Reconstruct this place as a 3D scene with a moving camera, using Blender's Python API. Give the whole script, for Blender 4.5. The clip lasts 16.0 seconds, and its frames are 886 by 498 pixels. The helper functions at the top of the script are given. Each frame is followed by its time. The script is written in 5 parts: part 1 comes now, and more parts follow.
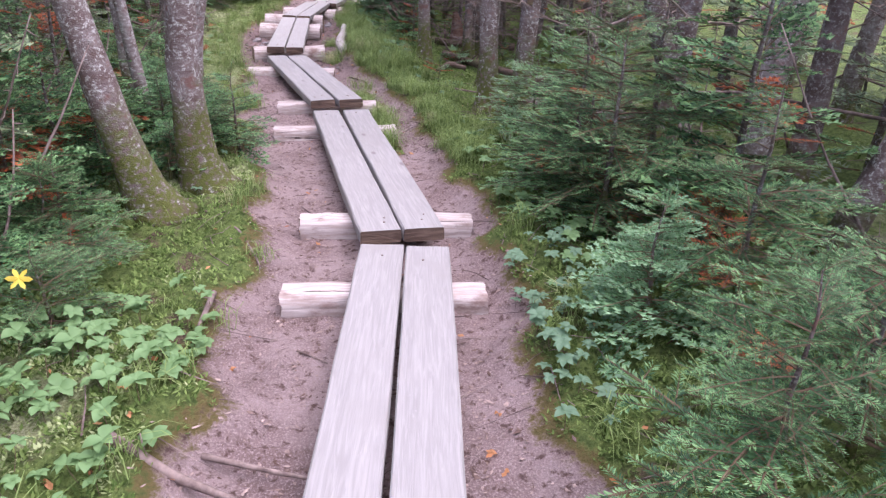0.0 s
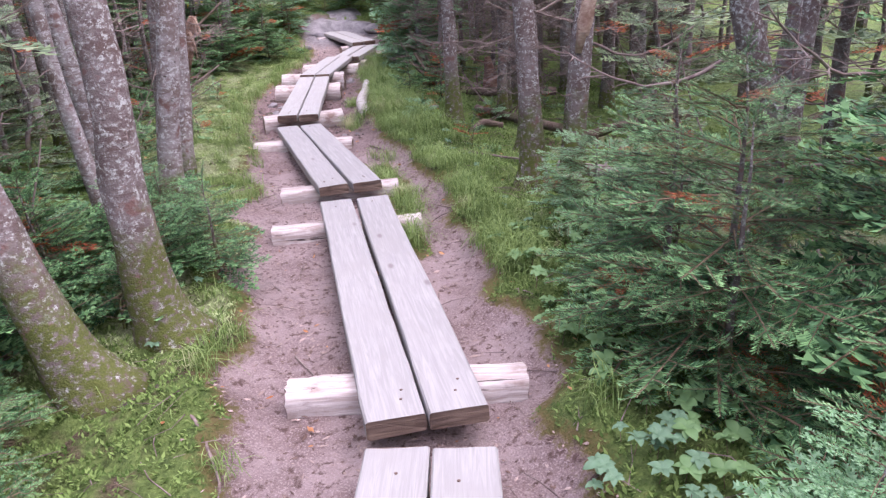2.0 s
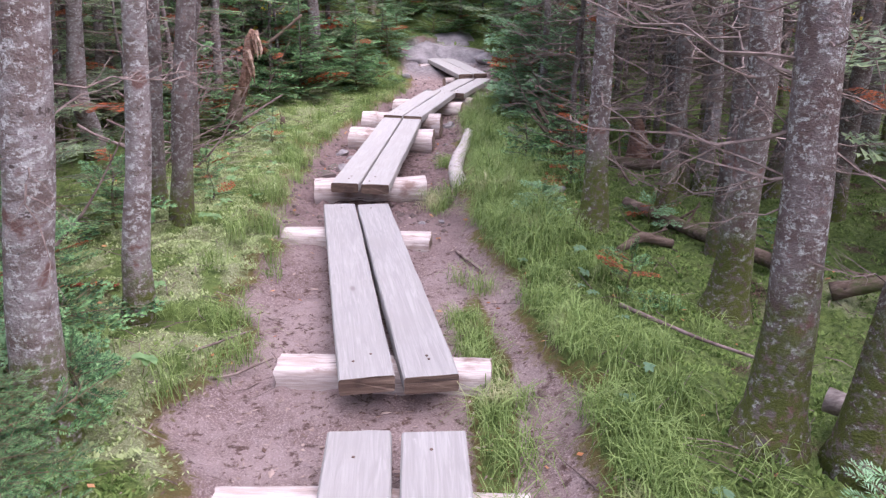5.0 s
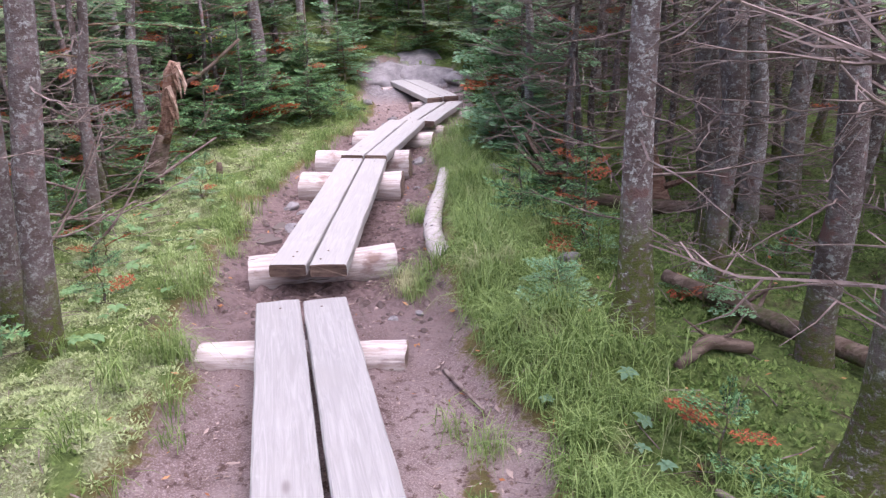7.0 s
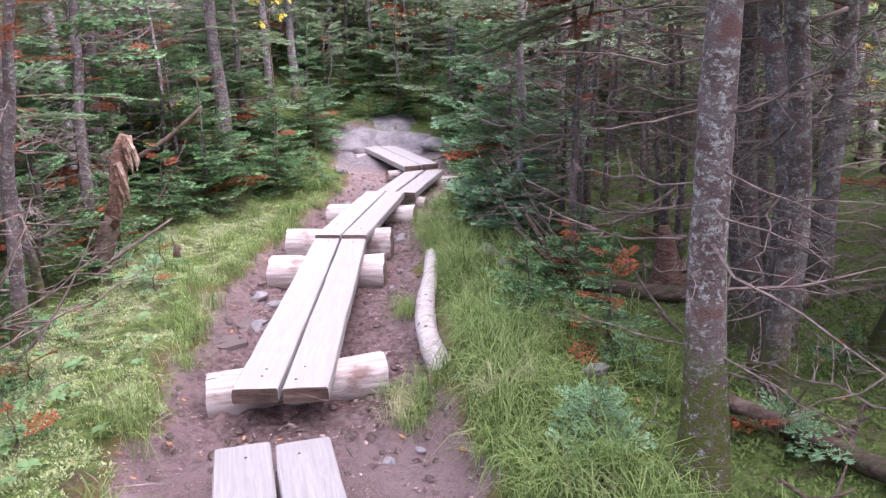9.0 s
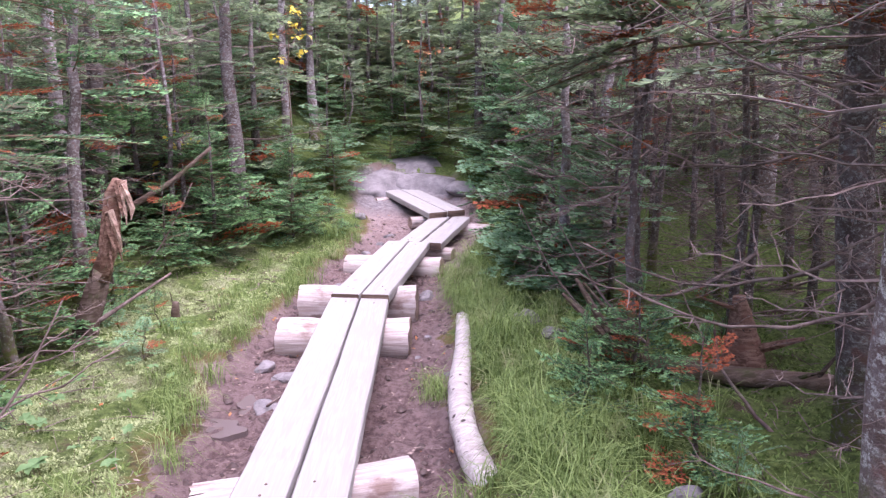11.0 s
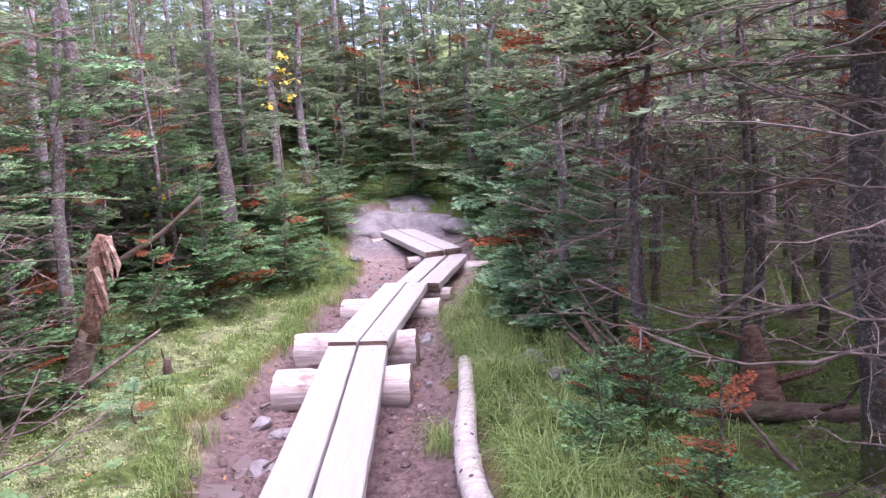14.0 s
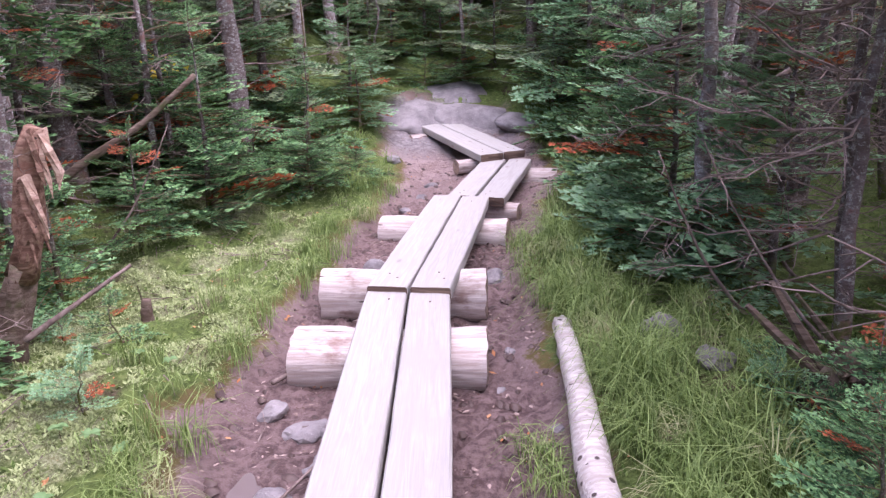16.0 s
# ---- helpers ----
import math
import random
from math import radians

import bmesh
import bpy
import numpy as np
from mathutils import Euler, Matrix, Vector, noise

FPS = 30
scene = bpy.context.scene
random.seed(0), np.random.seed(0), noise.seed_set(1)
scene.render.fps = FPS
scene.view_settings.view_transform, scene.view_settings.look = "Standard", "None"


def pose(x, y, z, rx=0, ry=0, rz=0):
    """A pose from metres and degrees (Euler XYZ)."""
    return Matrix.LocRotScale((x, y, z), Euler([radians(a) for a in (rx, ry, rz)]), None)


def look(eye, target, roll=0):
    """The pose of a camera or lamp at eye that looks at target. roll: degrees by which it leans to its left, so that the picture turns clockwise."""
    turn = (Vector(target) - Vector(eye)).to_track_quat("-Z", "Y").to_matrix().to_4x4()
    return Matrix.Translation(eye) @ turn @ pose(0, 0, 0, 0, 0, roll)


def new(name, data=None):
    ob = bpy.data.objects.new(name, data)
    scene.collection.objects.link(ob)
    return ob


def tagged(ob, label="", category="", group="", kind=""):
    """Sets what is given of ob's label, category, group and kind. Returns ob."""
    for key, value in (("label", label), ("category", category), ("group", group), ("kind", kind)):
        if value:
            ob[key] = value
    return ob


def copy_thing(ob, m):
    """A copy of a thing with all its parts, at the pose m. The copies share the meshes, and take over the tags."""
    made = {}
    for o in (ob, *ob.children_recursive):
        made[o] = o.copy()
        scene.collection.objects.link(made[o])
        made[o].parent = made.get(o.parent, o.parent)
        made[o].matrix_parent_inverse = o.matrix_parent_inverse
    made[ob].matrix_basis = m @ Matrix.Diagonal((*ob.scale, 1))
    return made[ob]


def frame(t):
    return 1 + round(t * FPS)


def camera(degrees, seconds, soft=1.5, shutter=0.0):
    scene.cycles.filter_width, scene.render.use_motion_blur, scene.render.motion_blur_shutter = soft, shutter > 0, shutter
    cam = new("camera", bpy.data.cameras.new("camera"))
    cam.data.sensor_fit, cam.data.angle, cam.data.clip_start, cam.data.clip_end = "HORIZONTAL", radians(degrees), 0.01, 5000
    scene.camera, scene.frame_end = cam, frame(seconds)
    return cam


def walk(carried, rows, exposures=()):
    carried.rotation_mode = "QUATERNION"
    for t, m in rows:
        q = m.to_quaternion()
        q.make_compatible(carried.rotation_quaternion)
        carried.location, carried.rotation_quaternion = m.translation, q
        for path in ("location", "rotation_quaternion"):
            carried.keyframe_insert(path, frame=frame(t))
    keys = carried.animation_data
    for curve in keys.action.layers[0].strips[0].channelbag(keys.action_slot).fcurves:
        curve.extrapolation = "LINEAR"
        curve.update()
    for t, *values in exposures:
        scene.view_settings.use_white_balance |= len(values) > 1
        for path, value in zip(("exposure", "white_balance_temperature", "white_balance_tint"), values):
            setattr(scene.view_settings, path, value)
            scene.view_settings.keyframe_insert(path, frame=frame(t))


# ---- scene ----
cam = camera(63.9, 16.0, soft=1.3)
METRES, EYE, TILT, LEAN, TURN = 9.0, 1.5, 0.0, 0.0, -12.8
ROWS = [
    (0.0, 0.0, 0.0, 0.0, 0.92, -24.53, -2.01),
    (0.5, 0.0037, 0.0234, -0.0034, 0.32, -27.21, -1.61),
    (1.0, -0.0053, 0.06, -0.0006, -3.82, -27.77, -1.96),
    (1.5, -0.0048, 0.1027, -0.0015, -2.17, -24.25, -0.13),
    (2.0, 0.0027, 0.1483, 0.0026, 2.98, -21.92, 2.84),
    (2.2, 0.001, 0.1645, -0.0018, 3.4, -20.7, 3.2),
    (2.5, 0.0003, 0.1999, -0.0, -1.24, -19.94, 2.54),
    (3.0, -0.0005, 0.2545, -0.0039, -0.81, -19.54, 2.17),
    (3.5, -0.0074, 0.3112, -0.0065, 4.62, -20.02, 2.28),
    (4.0, -0.0138, 0.3633, -0.009, 7.43, -20.75, 1.05),
    (4.5, -0.0213, 0.4116, -0.008, 11.79, -21.73, -0.23),
    (5.0, -0.0388, 0.455, -0.0059, 12.23, -20.06, -0.71),
    (7.5, -0.0816, 0.6442, -0.007, 8.12, -18.52, 2.16),
    (8.0, -0.0959, 0.6696, -0.0041, 5.82, -17.04, 1.57),
    (8.5, -0.1053, 0.6806, -0.0018, 3.2, -15.03, 1.14),
    (9.0, -0.1058, 0.692, -0.0023, 6.44, -14.61, 1.41),
    (9.5, -0.1062, 0.7121, -0.0059, 14.08, -15.58, 2.23),
    (10.0, -0.1192, 0.7462, -0.0048, 10.71, -14.59, 0.69),
    (12.5, -0.1335, 0.779, 0.0014, 7.04, -9.11, 0.77),
    (13.0, -0.1332, 0.7789, 0.0013, 6.89, -9.17, 1.06),
    (13.5, -0.1334, 0.7802, 0.0015, 6.61, -9.07, 2.25),
    (14.0, -0.1322, 0.7896, 0.0001, 7.21, -8.72, 3.29),
    (14.5, -0.1346, 0.8121, -0.0029, 10.18, -8.85, 3.55),
    (15.0, -0.1573, 0.8535, -0.0072, 9.78, -10.99, 2.77),
    (15.5, -0.1787, 0.8993, -0.0127, 8.51, -13.54, 1.84),
    (16.0, -0.1942, 0.9572, -0.0145, 9.28, -17.29, 1.7),
]
EXPOSURES = [(0.0, 1.02, 6230, 32), (2.5, 1.22, 6200, 32), (5.0, 1.22, 6250, 30), (9.0, 1.47, 6200, 33), (12.5, 1.52, 6150, 42), (14.5, 1.55, 6150, 42), (16.0, 1.38, 6200, 38)]
walk(cam, [(t, pose(0, 0, EYE, TILT, LEAN, TURN) @ pose(METRES * x, METRES * y, METRES * z, 90 + pitch, roll, yaw)) for t, x, y, z, yaw, pitch, roll in ROWS], EXPOSURES)

# ---- world and sun: a bright overcast sky ----
world = bpy.data.worlds.new("overcast_sky")
scene.world = world
world.use_nodes = True
wt = world.node_tree
sky = wt.nodes.new("ShaderNodeTexSky")
sky.sky_type, sky.sun_disc = "NISHITA", False
sky.sun_elevation, sky.sun_rotation = radians(66), radians(112)
sky.air_density, sky.dust_density, sky.ozone_density = 1.0, 1.5, 1.0
wt.links.new(sky.outputs[0], wt.nodes["Background"].inputs[0])
wt.nodes["Background"].inputs[1].default_value = 0.15
sun = new("sun", bpy.data.lights.new("sun", "SUN"))
sun.data.energy, sun.data.angle, sun.data.color = 4.2, radians(110), (1.0, 0.98, 0.96)
sun.matrix_world = look((0, 0, 30), (-30 * math.sin(radians(112)) / math.tan(radians(66)), -30 * math.cos(radians(112)) / math.tan(radians(66)), 0))

rng = np.random.default_rng(7)


# ---- materials ----
def node(nt, kind, ins=None, **props):
    n = nt.nodes.new(kind)
    for k, v in props.items():
        if k == "op":
            n.operation = v
        elif k == "dtype":
            n.data_type = v
        elif k == "blend":
            n.blend_type = v
        elif k == "dist":
            n.feature = v
        elif k == "attr":
            n.attribute_name = v
    for k, v in (ins or {}).items():
        if hasattr(v, "is_output"):
            nt.links.new(v, n.inputs[k])
        else:
            n.inputs[k].default_value = v
    return n


def mix(nt, fac, a, b, blend="MIX"):
    n = node(nt, "ShaderNodeMix", dtype="RGBA", blend=blend)
    for k, v in ((0, fac), (6, a), (7, b)):
        if hasattr(v, "is_output"):
            nt.links.new(v, n.inputs[k])
        else:
            n.inputs[k].default_value = v if k == 0 else (*v, 1)
    return n.outputs[2]


def ramp(nt, fac, lo, hi):
    n = node(nt, "ShaderNodeMapRange", {0: fac, 1: lo, 2: hi})
    n.interpolation_type = "SMOOTHSTEP"
    return n.outputs[0]


def coords(nt, scale=(1, 1, 1), kind="Object"):
    tc = node(nt, "ShaderNodeTexCoord")
    return node(nt, "ShaderNodeMapping", {"Vector": tc.outputs[kind], "Scale": scale}).outputs[0]


def noise_tex(nt, vec, scale, detail=4, rough=0.6, distortion=0.0):
    return node(nt, "ShaderNodeTexNoise", {"Vector": vec, "Scale": scale, "Detail": detail, "Roughness": rough, "Distortion": distortion}).outputs[0]


def material(name, rough=0.85, spec=0.3):
    m = bpy.data.materials.new(name)
    m.use_nodes = True
    b = m.node_tree.nodes["Principled BSDF"]
    b.inputs["Roughness"].default_value = rough
    b.inputs["Specular IOR Level"].default_value = spec
    return m, m.node_tree, b


def bump(nt, b, height, strength=0.5, distance=0.01):
    n = node(nt, "ShaderNodeBump", {"Height": height, "Strength": strength, "Distance": distance})
    nt.links.new(n.outputs[0], b.inputs["Normal"])


def rnd(nt):
    return node(nt, "ShaderNodeObjectInfo").outputs["Random"]


def shifted(nt, scale=(1, 1, 1)):
    """Object coordinates moved by the object's own random number, so that alike pieces differ."""
    tc = node(nt, "ShaderNodeTexCoord")
    off = node(nt, "ShaderNodeVectorMath", {0: (17.0, 31.0, 7.0), "Scale": rnd(nt)}, op="SCALE")
    add = node(nt, "ShaderNodeVectorMath", {0: tc.outputs["Object"], 1: off.outputs[0]}, op="ADD")
    return node(nt, "ShaderNodeMapping", {"Vector": add.outputs[0], "Scale": scale}).outputs[0]


def weathered_plank(name, lift):
    m, nt, b = material(name, 0.8, 0.25)
    v = shifted(nt, (14, 0.8, 14))
    grain = noise_tex(nt, v, 3.4, 5, 0.6, 1.6)
    fine = noise_tex(nt, shifted(nt, (160, 3, 160)), 2.0, 3, 0.6)
    blot = noise_tex(nt, shifted(nt), 2.6, 4, 0.6)
    base = mix(nt, ramp(nt, grain, 0.3, 0.75), (0.26, 0.248, 0.237), (0.345, 0.33, 0.315))
    base = mix(nt, ramp(nt, blot, 0.45, 0.8), base, (0.279, 0.264, 0.249))
    vor = node(nt, "ShaderNodeTexVoronoi", {"Vector": shifted(nt, (5, 2.2, 5)), "Scale": 1.0, "Randomness": 1.0}).outputs["Distance"]
    knot = ramp(nt, vor, 0.12, 0.03)
    base = mix(nt, knot, base, (0.195, 0.168, 0.164))
    base = mix(nt, ramp(nt, fine, 0.62, 0.9), base, (0.25, 0.225, 0.218))
    scuff = noise_tex(nt, shifted(nt, (3, 1, 3)), 9.0, 5, 0.7)
    base = mix(nt, ramp(nt, scuff, 0.62, 0.85), base, (0.384, 0.37, 0.35))
    base = mix(nt, lift, base, (0.64, 0.61, 0.55))
    nt.links.new(base, b.inputs["Base Color"])
    bump(nt, b, node(nt, "ShaderNodeMath", {0: grain, 1: fine}, op="ADD").outputs[0], 0.2, 0.004)
    return m


def log_wood(name, pale, dark, stripe, flecks=False):
    m, nt, b = material(name, 0.85, 0.2)
    v = shifted(nt, (2.2, 26, 26))
    g = noise_tex(nt, v, 1.6, 6, 0.65, 0.4)
    blot = noise_tex(nt, shifted(nt, (1, 2, 2)), 5.0, 5, 0.65)
    crack = noise_tex(nt, shifted(nt, (1.5, 40, 40)), 1.2, 3, 0.5)
    base = mix(nt, ramp(nt, g, 0.35, 0.7), dark, pale)
    base = mix(nt, ramp(nt, blot, 0.5, 0.72), base, stripe)
    base = mix(nt, ramp(nt, crack, 0.66, 0.72), base, (0.05, 0.035, 0.03))
    nt.links.new(base, b.inputs["Base Color"])
    bump(nt, b, node(nt, "ShaderNodeMath", {0: g, 1: crack}, op="SUBTRACT").outputs[0], 0.6, 0.01)
    if flecks:
        fl = node(nt, "ShaderNodeTexVoronoi", {"Vector": shifted(nt), "Scale": 13.0, "Randomness": 1.0}).outputs["Distance"]
        nt.links.new(mix(nt, ramp(nt, fl, 0.2, 0.13), base, (0.07, 0.055, 0.05)), b.inputs["Base Color"])
    return m


def end_grain():
    m, nt, b = material("end_grain", 0.85, 0.2)
    v = shifted(nt)
    w = node(nt, "ShaderNodeTexWave", {"Vector": v, "Scale": 22.0, "Distortion": 3.0, "Detail": 3.0})
    w.wave_type, w.rings_direction = "RINGS", "X"
    n = noise_tex(nt, v, 14, 5)
    base = mix(nt, w.outputs["Fac"], (0.25, 0.18, 0.14), (0.4, 0.31, 0.25))
    base = mix(nt, ramp(nt, n, 0.45, 0.7), base, (0.16, 0.12, 0.1))
    nt.links.new(base, b.inputs["Base Color"])
    bump(nt, b, w.outputs["Fac"], 0.4, 0.004)
    return m


def bark(name, grey, brown, lichen, moss_top=0.45):
    m, nt, b = material(name, 0.92, 0.15)
    v = shifted(nt, (1, 1, 1.25))
    big = noise_tex(nt, v, 7.0, 5, 0.65)
    mid = noise_tex(nt, v, 26.0, 5, 0.7)
    fine = noise_tex(nt, v, 110.0, 3, 0.6)
    base = mix(nt, ramp(nt, big, 0.35, 0.68), brown, grey)
    base = mix(nt, ramp(nt, fine, 0.58, 0.8), base, (0.09, 0.07, 0.062))
    spots = node(nt, "ShaderNodeMath", {0: ramp(nt, mid, 0.5, 0.66), 1: ramp(nt, noise_tex(nt, v, 60.0, 4, 0.7), 0.42, 0.6)}, op="MULTIPLY").outputs[0]
    base = mix(nt, spots, base, lichen)
    band = noise_tex(nt, shifted(nt, (5, 5, 34)), 1.6, 4, 0.65)
    base = mix(nt, ramp(nt, band, 0.56, 0.7), base, brown)
    base = mix(nt, ramp(nt, noise_tex(nt, v, 34.0, 5, 0.75), 0.52, 0.62), base, lichen)
    base = mix(nt, ramp(nt, noise_tex(nt, v, 17.0, 4, 0.7), 0.6, 0.68), base, (0.1, 0.078, 0.07))
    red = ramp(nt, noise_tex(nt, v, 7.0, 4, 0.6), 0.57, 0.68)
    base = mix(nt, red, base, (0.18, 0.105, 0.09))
    z = node(nt, "ShaderNodeSeparateXYZ", {0: node(nt, "ShaderNodeTexCoord").outputs["Object"]}).outputs[2]
    edge = node(nt, "ShaderNodeMath", {0: z, 1: noise_tex(nt, v, 5.0, 5, 0.7)}, op="SUBTRACT").outputs[0]
    mossy = node(nt, "ShaderNodeMath", {0: ramp(nt, edge, moss_top - 0.45, moss_top - 0.85), 1: ramp(nt, mid, 0.36, 0.55)}, op="MULTIPLY").outputs[0]
    mosscol = mix(nt, fine, (0.045, 0.058, 0.014), (0.15, 0.165, 0.045))
    base = mix(nt, mossy, base, mosscol)
    nt.links.new(base, b.inputs["Base Color"])
    bump(nt, b, node(nt, "ShaderNodeMath", {0: mid, 1: fine}, op="ADD").outputs[0], 0.8, 0.012)
    return m


def leafy(name, dark, light, tip=None, back=0.3, rough=0.55, patch=2.0, clump=1.0):
    """Thin leaves or needles: gloss over a diffuse and a translucent side."""
    m, nt, b = material(name, rough, 0.18)
    isl = node(nt, "ShaderNodeNewGeometry").outputs["Random Per Island"]
    n = noise_tex(nt, coords(nt), patch, 3, 0.6)
    half = node(nt, "ShaderNodeMath", {0: isl, 1: clump}, op="MULTIPLY").outputs[0]
    f = node(nt, "ShaderNodeMath", {0: half, 1: n}, op="ADD").outputs[0]
    col = mix(nt, ramp(nt, f, 0.3 + 0.15 * clump, 0.7 + 0.8 * clump), dark, light)
    if tip:
        n2 = noise_tex(nt, coords(nt), patch * 2.3, 2, 0.5)
        col = mix(nt, ramp(nt, n2, 0.58, 0.75), col, tip)
    nt.links.new(col, b.inputs["Base Color"])
    tr = node(nt, "ShaderNodeBsdfTranslucent", {"Color": col})
    sh = node(nt, "ShaderNodeMixShader", {0: back, 1: b.outputs[0], 2: tr.outputs[0]})
    nt.links.new(sh.outputs[0], nt.nodes["Material Output"].inputs[0])
    return m


def ground_material():
    m, nt, b = material("forest_floor", 0.9, 0.2)
    v = coords(nt)
    a = node(nt, "ShaderNodeVertexColor")
    a.layer_name = "cover"
    sep = node(nt, "ShaderNodeSeparateColor", {0: a.outputs[0]})
    trail, pale, rock = sep.outputs[0], sep.outputs[1], sep.outputs[2]
    wet = a.outputs["Alpha"]
    n1, n2, n3 = noise_tex(nt, v, 3.0, 6, 0.65), noise_tex(nt, v, 22.0, 5, 0.7), noise_tex(nt, v, 120.0, 4, 0.7)
    dirt = mix(nt, ramp(nt, n1, 0.3, 0.7), (0.205, 0.14, 0.128), (0.39, 0.297, 0.283))
    dirt = mix(nt, ramp(nt, n3, 0.45, 0.7), dirt, (0.49, 0.385, 0.37))
    dirt = mix(nt, ramp(nt, n2, 0.52, 0.66), dirt, (0.125, 0.078, 0.066))
    w2 = node(nt, "ShaderNodeMath", {0: wet, 1: ramp(nt, n1, 0.15, 0.48)}, op="MULTIPLY").outputs[0]
    dirt = mix(nt, w2, dirt, mix(nt, ramp(nt, n2, 0.35, 0.65), (0.115, 0.074, 0.068), (0.27, 0.19, 0.18)))
    moss = mix(nt, ramp(nt, n2, 0.3, 0.7), (0.065, 0.1, 0.026), (0.18, 0.25, 0.07))
    litter = mix(nt, ramp(nt, n3, 0.4, 0.65), (0.07, 0.046, 0.034), (0.18, 0.12, 0.085))
    moss = mix(nt, ramp(nt, n1, 0.52, 0.68), moss, litter)
    palemoss = mix(nt, ramp(nt, n3, 0.35, 0.7), (0.19, 0.21, 0.1), (0.4, 0.42, 0.25))
    pm = node(nt, "ShaderNodeMath", {0: pale, 1: n2}, op="MULTIPLY").outputs[0]
    moss = mix(nt, ramp(nt, pm, 0.08, 0.3), moss, palemoss)
    e = node(nt, "ShaderNodeMath", {0: n2, 1: trail}, op="ADD").outputs[0]
    edge = mix(nt, n3, (0.1, 0.09, 0.03), (0.2, 0.15, 0.06))
    col = mix(nt, ramp(nt, e, 0.6, 0.85), moss, edge)
    col = mix(nt, ramp(nt, e, 0.85, 1.1), col, dirt)
    stone = mix(nt, ramp(nt, n2, 0.35, 0.7), (0.2, 0.178, 0.18), (0.36, 0.325, 0.325))
    stone = mix(nt, ramp(nt, n1, 0.5, 0.7), stone, (0.27, 0.19, 0.17))
    col = mix(nt, rock, col, stone)
    nt.links.new(col, b.inputs["Base Color"])
    bump(nt, b, node(nt, "ShaderNodeMath", {0: n2, 1: n3}, op="ADD").outputs[0], 1.0, 0.02)
    return m


def rock_material():
    m, nt, b = material("grey_stone", 0.75, 0.4)
    v = shifted(nt)
    n1, n2 = noise_tex(nt, v, 5.0, 6, 0.65), noise_tex(nt, v, 60.0, 4, 0.7)
    col = mix(nt, ramp(nt, n1, 0.3, 0.7), (0.13, 0.117, 0.12), (0.29, 0.265, 0.265))
    col = mix(nt, ramp(nt, n2, 0.55, 0.75), col, (0.32, 0.295, 0.29))
    nt.links.new(col, b.inputs["Base Color"])
    bump(nt, b, node(nt, "ShaderNodeMath", {0: n1, 1: n2}, op="ADD").outputs[0], 0.6, 0.015)
    return m


def plain_noise(name, a, c, scale, rough=0.85):
    m, nt, b = material(name, rough, 0.25)
    n = noise_tex(nt, shifted(nt), scale, 5, 0.65)
    nt.links.new(mix(nt, ramp(nt, n, 0.3, 0.7), a, c), b.inputs["Base Color"])
    bump(nt, b, n, 0.5, 0.006)
    return m


M_PLANKEND = log_wood("plank_end_grain", (0.2, 0.14, 0.105), (0.1, 0.065, 0.05), (0.06, 0.04, 0.033))
M_PLANK = weathered_plank("weathered_plank", 0.0)
# Pale wood of the far sections; the lift also paints in their brighter light.
M_PALEPLANK = weathered_plank("pale_far_plank", 0.13)
M_LOG = log_wood("peeled_log", (0.6, 0.54, 0.51), (0.38, 0.31, 0.28), (0.24, 0.165, 0.14))
M_WHITELOG = log_wood("bleached_log", (0.56, 0.52, 0.49), (0.36, 0.315, 0.29), (0.36, 0.31, 0.28), True)
M_OLDLOG = log_wood("rotting_log", (0.2, 0.15, 0.12), (0.09, 0.06, 0.045), (0.07, 0.085, 0.03))
M_TORN = log_wood("torn_wood", (0.3, 0.19, 0.14), (0.12, 0.06, 0.042), (0.2, 0.1, 0.07))
M_DEADLOG = log_wood("dead_trunk_wood", (0.36, 0.31, 0.285), (0.21, 0.165, 0.15), (0.13, 0.1, 0.085))
M_PEELED = log_wood("peeled_wood", (0.5, 0.37, 0.29), (0.3, 0.19, 0.14), (0.2, 0.11, 0.08))
M_END = end_grain()
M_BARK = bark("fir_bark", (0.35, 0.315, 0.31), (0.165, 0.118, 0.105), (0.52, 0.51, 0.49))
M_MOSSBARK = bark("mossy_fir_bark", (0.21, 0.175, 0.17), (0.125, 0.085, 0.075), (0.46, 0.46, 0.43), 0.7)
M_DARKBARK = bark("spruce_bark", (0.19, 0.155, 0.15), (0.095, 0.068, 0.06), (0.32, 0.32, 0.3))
M_TWIG = plain_noise("dead_twig", (0.11, 0.076, 0.066), (0.285, 0.22, 0.195), 14.0)
M_STEM = plain_noise("live_twig", (0.1, 0.065, 0.04), (0.2, 0.14, 0.09), 20.0)
# Dark end of the clump noise paints in the shaded gaps between boughs.
M_NEEDLE = leafy("fir_needles", (0.014, 0.046, 0.019), (0.09, 0.205, 0.085), (0.17, 0.34, 0.145), 0.25, 0.45, 7.0, 0.3)
M_SPRUCE = leafy("spruce_needles", (0.07, 0.165, 0.075), (0.22, 0.41, 0.19), None, 0.22, 0.5, 6.0, 0.4)
# Far needles lighter than near ones: their open-sky light is in the colour.
M_FAR = leafy("canopy_needles", (0.075, 0.115, 0.066), (0.24, 0.315, 0.19), (0.36, 0.44, 0.29), 0.3, 0.6, 3.0, 0.5)
# Shoot tips: paler growth, with the lit outside of the boughs painted in.
M_NEEDLETIP = leafy("lit_young_fir_needles", (0.095, 0.21, 0.09), (0.25, 0.46, 0.185), (0.34, 0.55, 0.25), 0.3, 0.42, 7.0, 0.4)
M_SPRUCETIP = leafy("lit_young_spruce_needles", (0.13, 0.25, 0.13), (0.31, 0.5, 0.28), None, 0.25, 0.5, 6.0, 0.4)
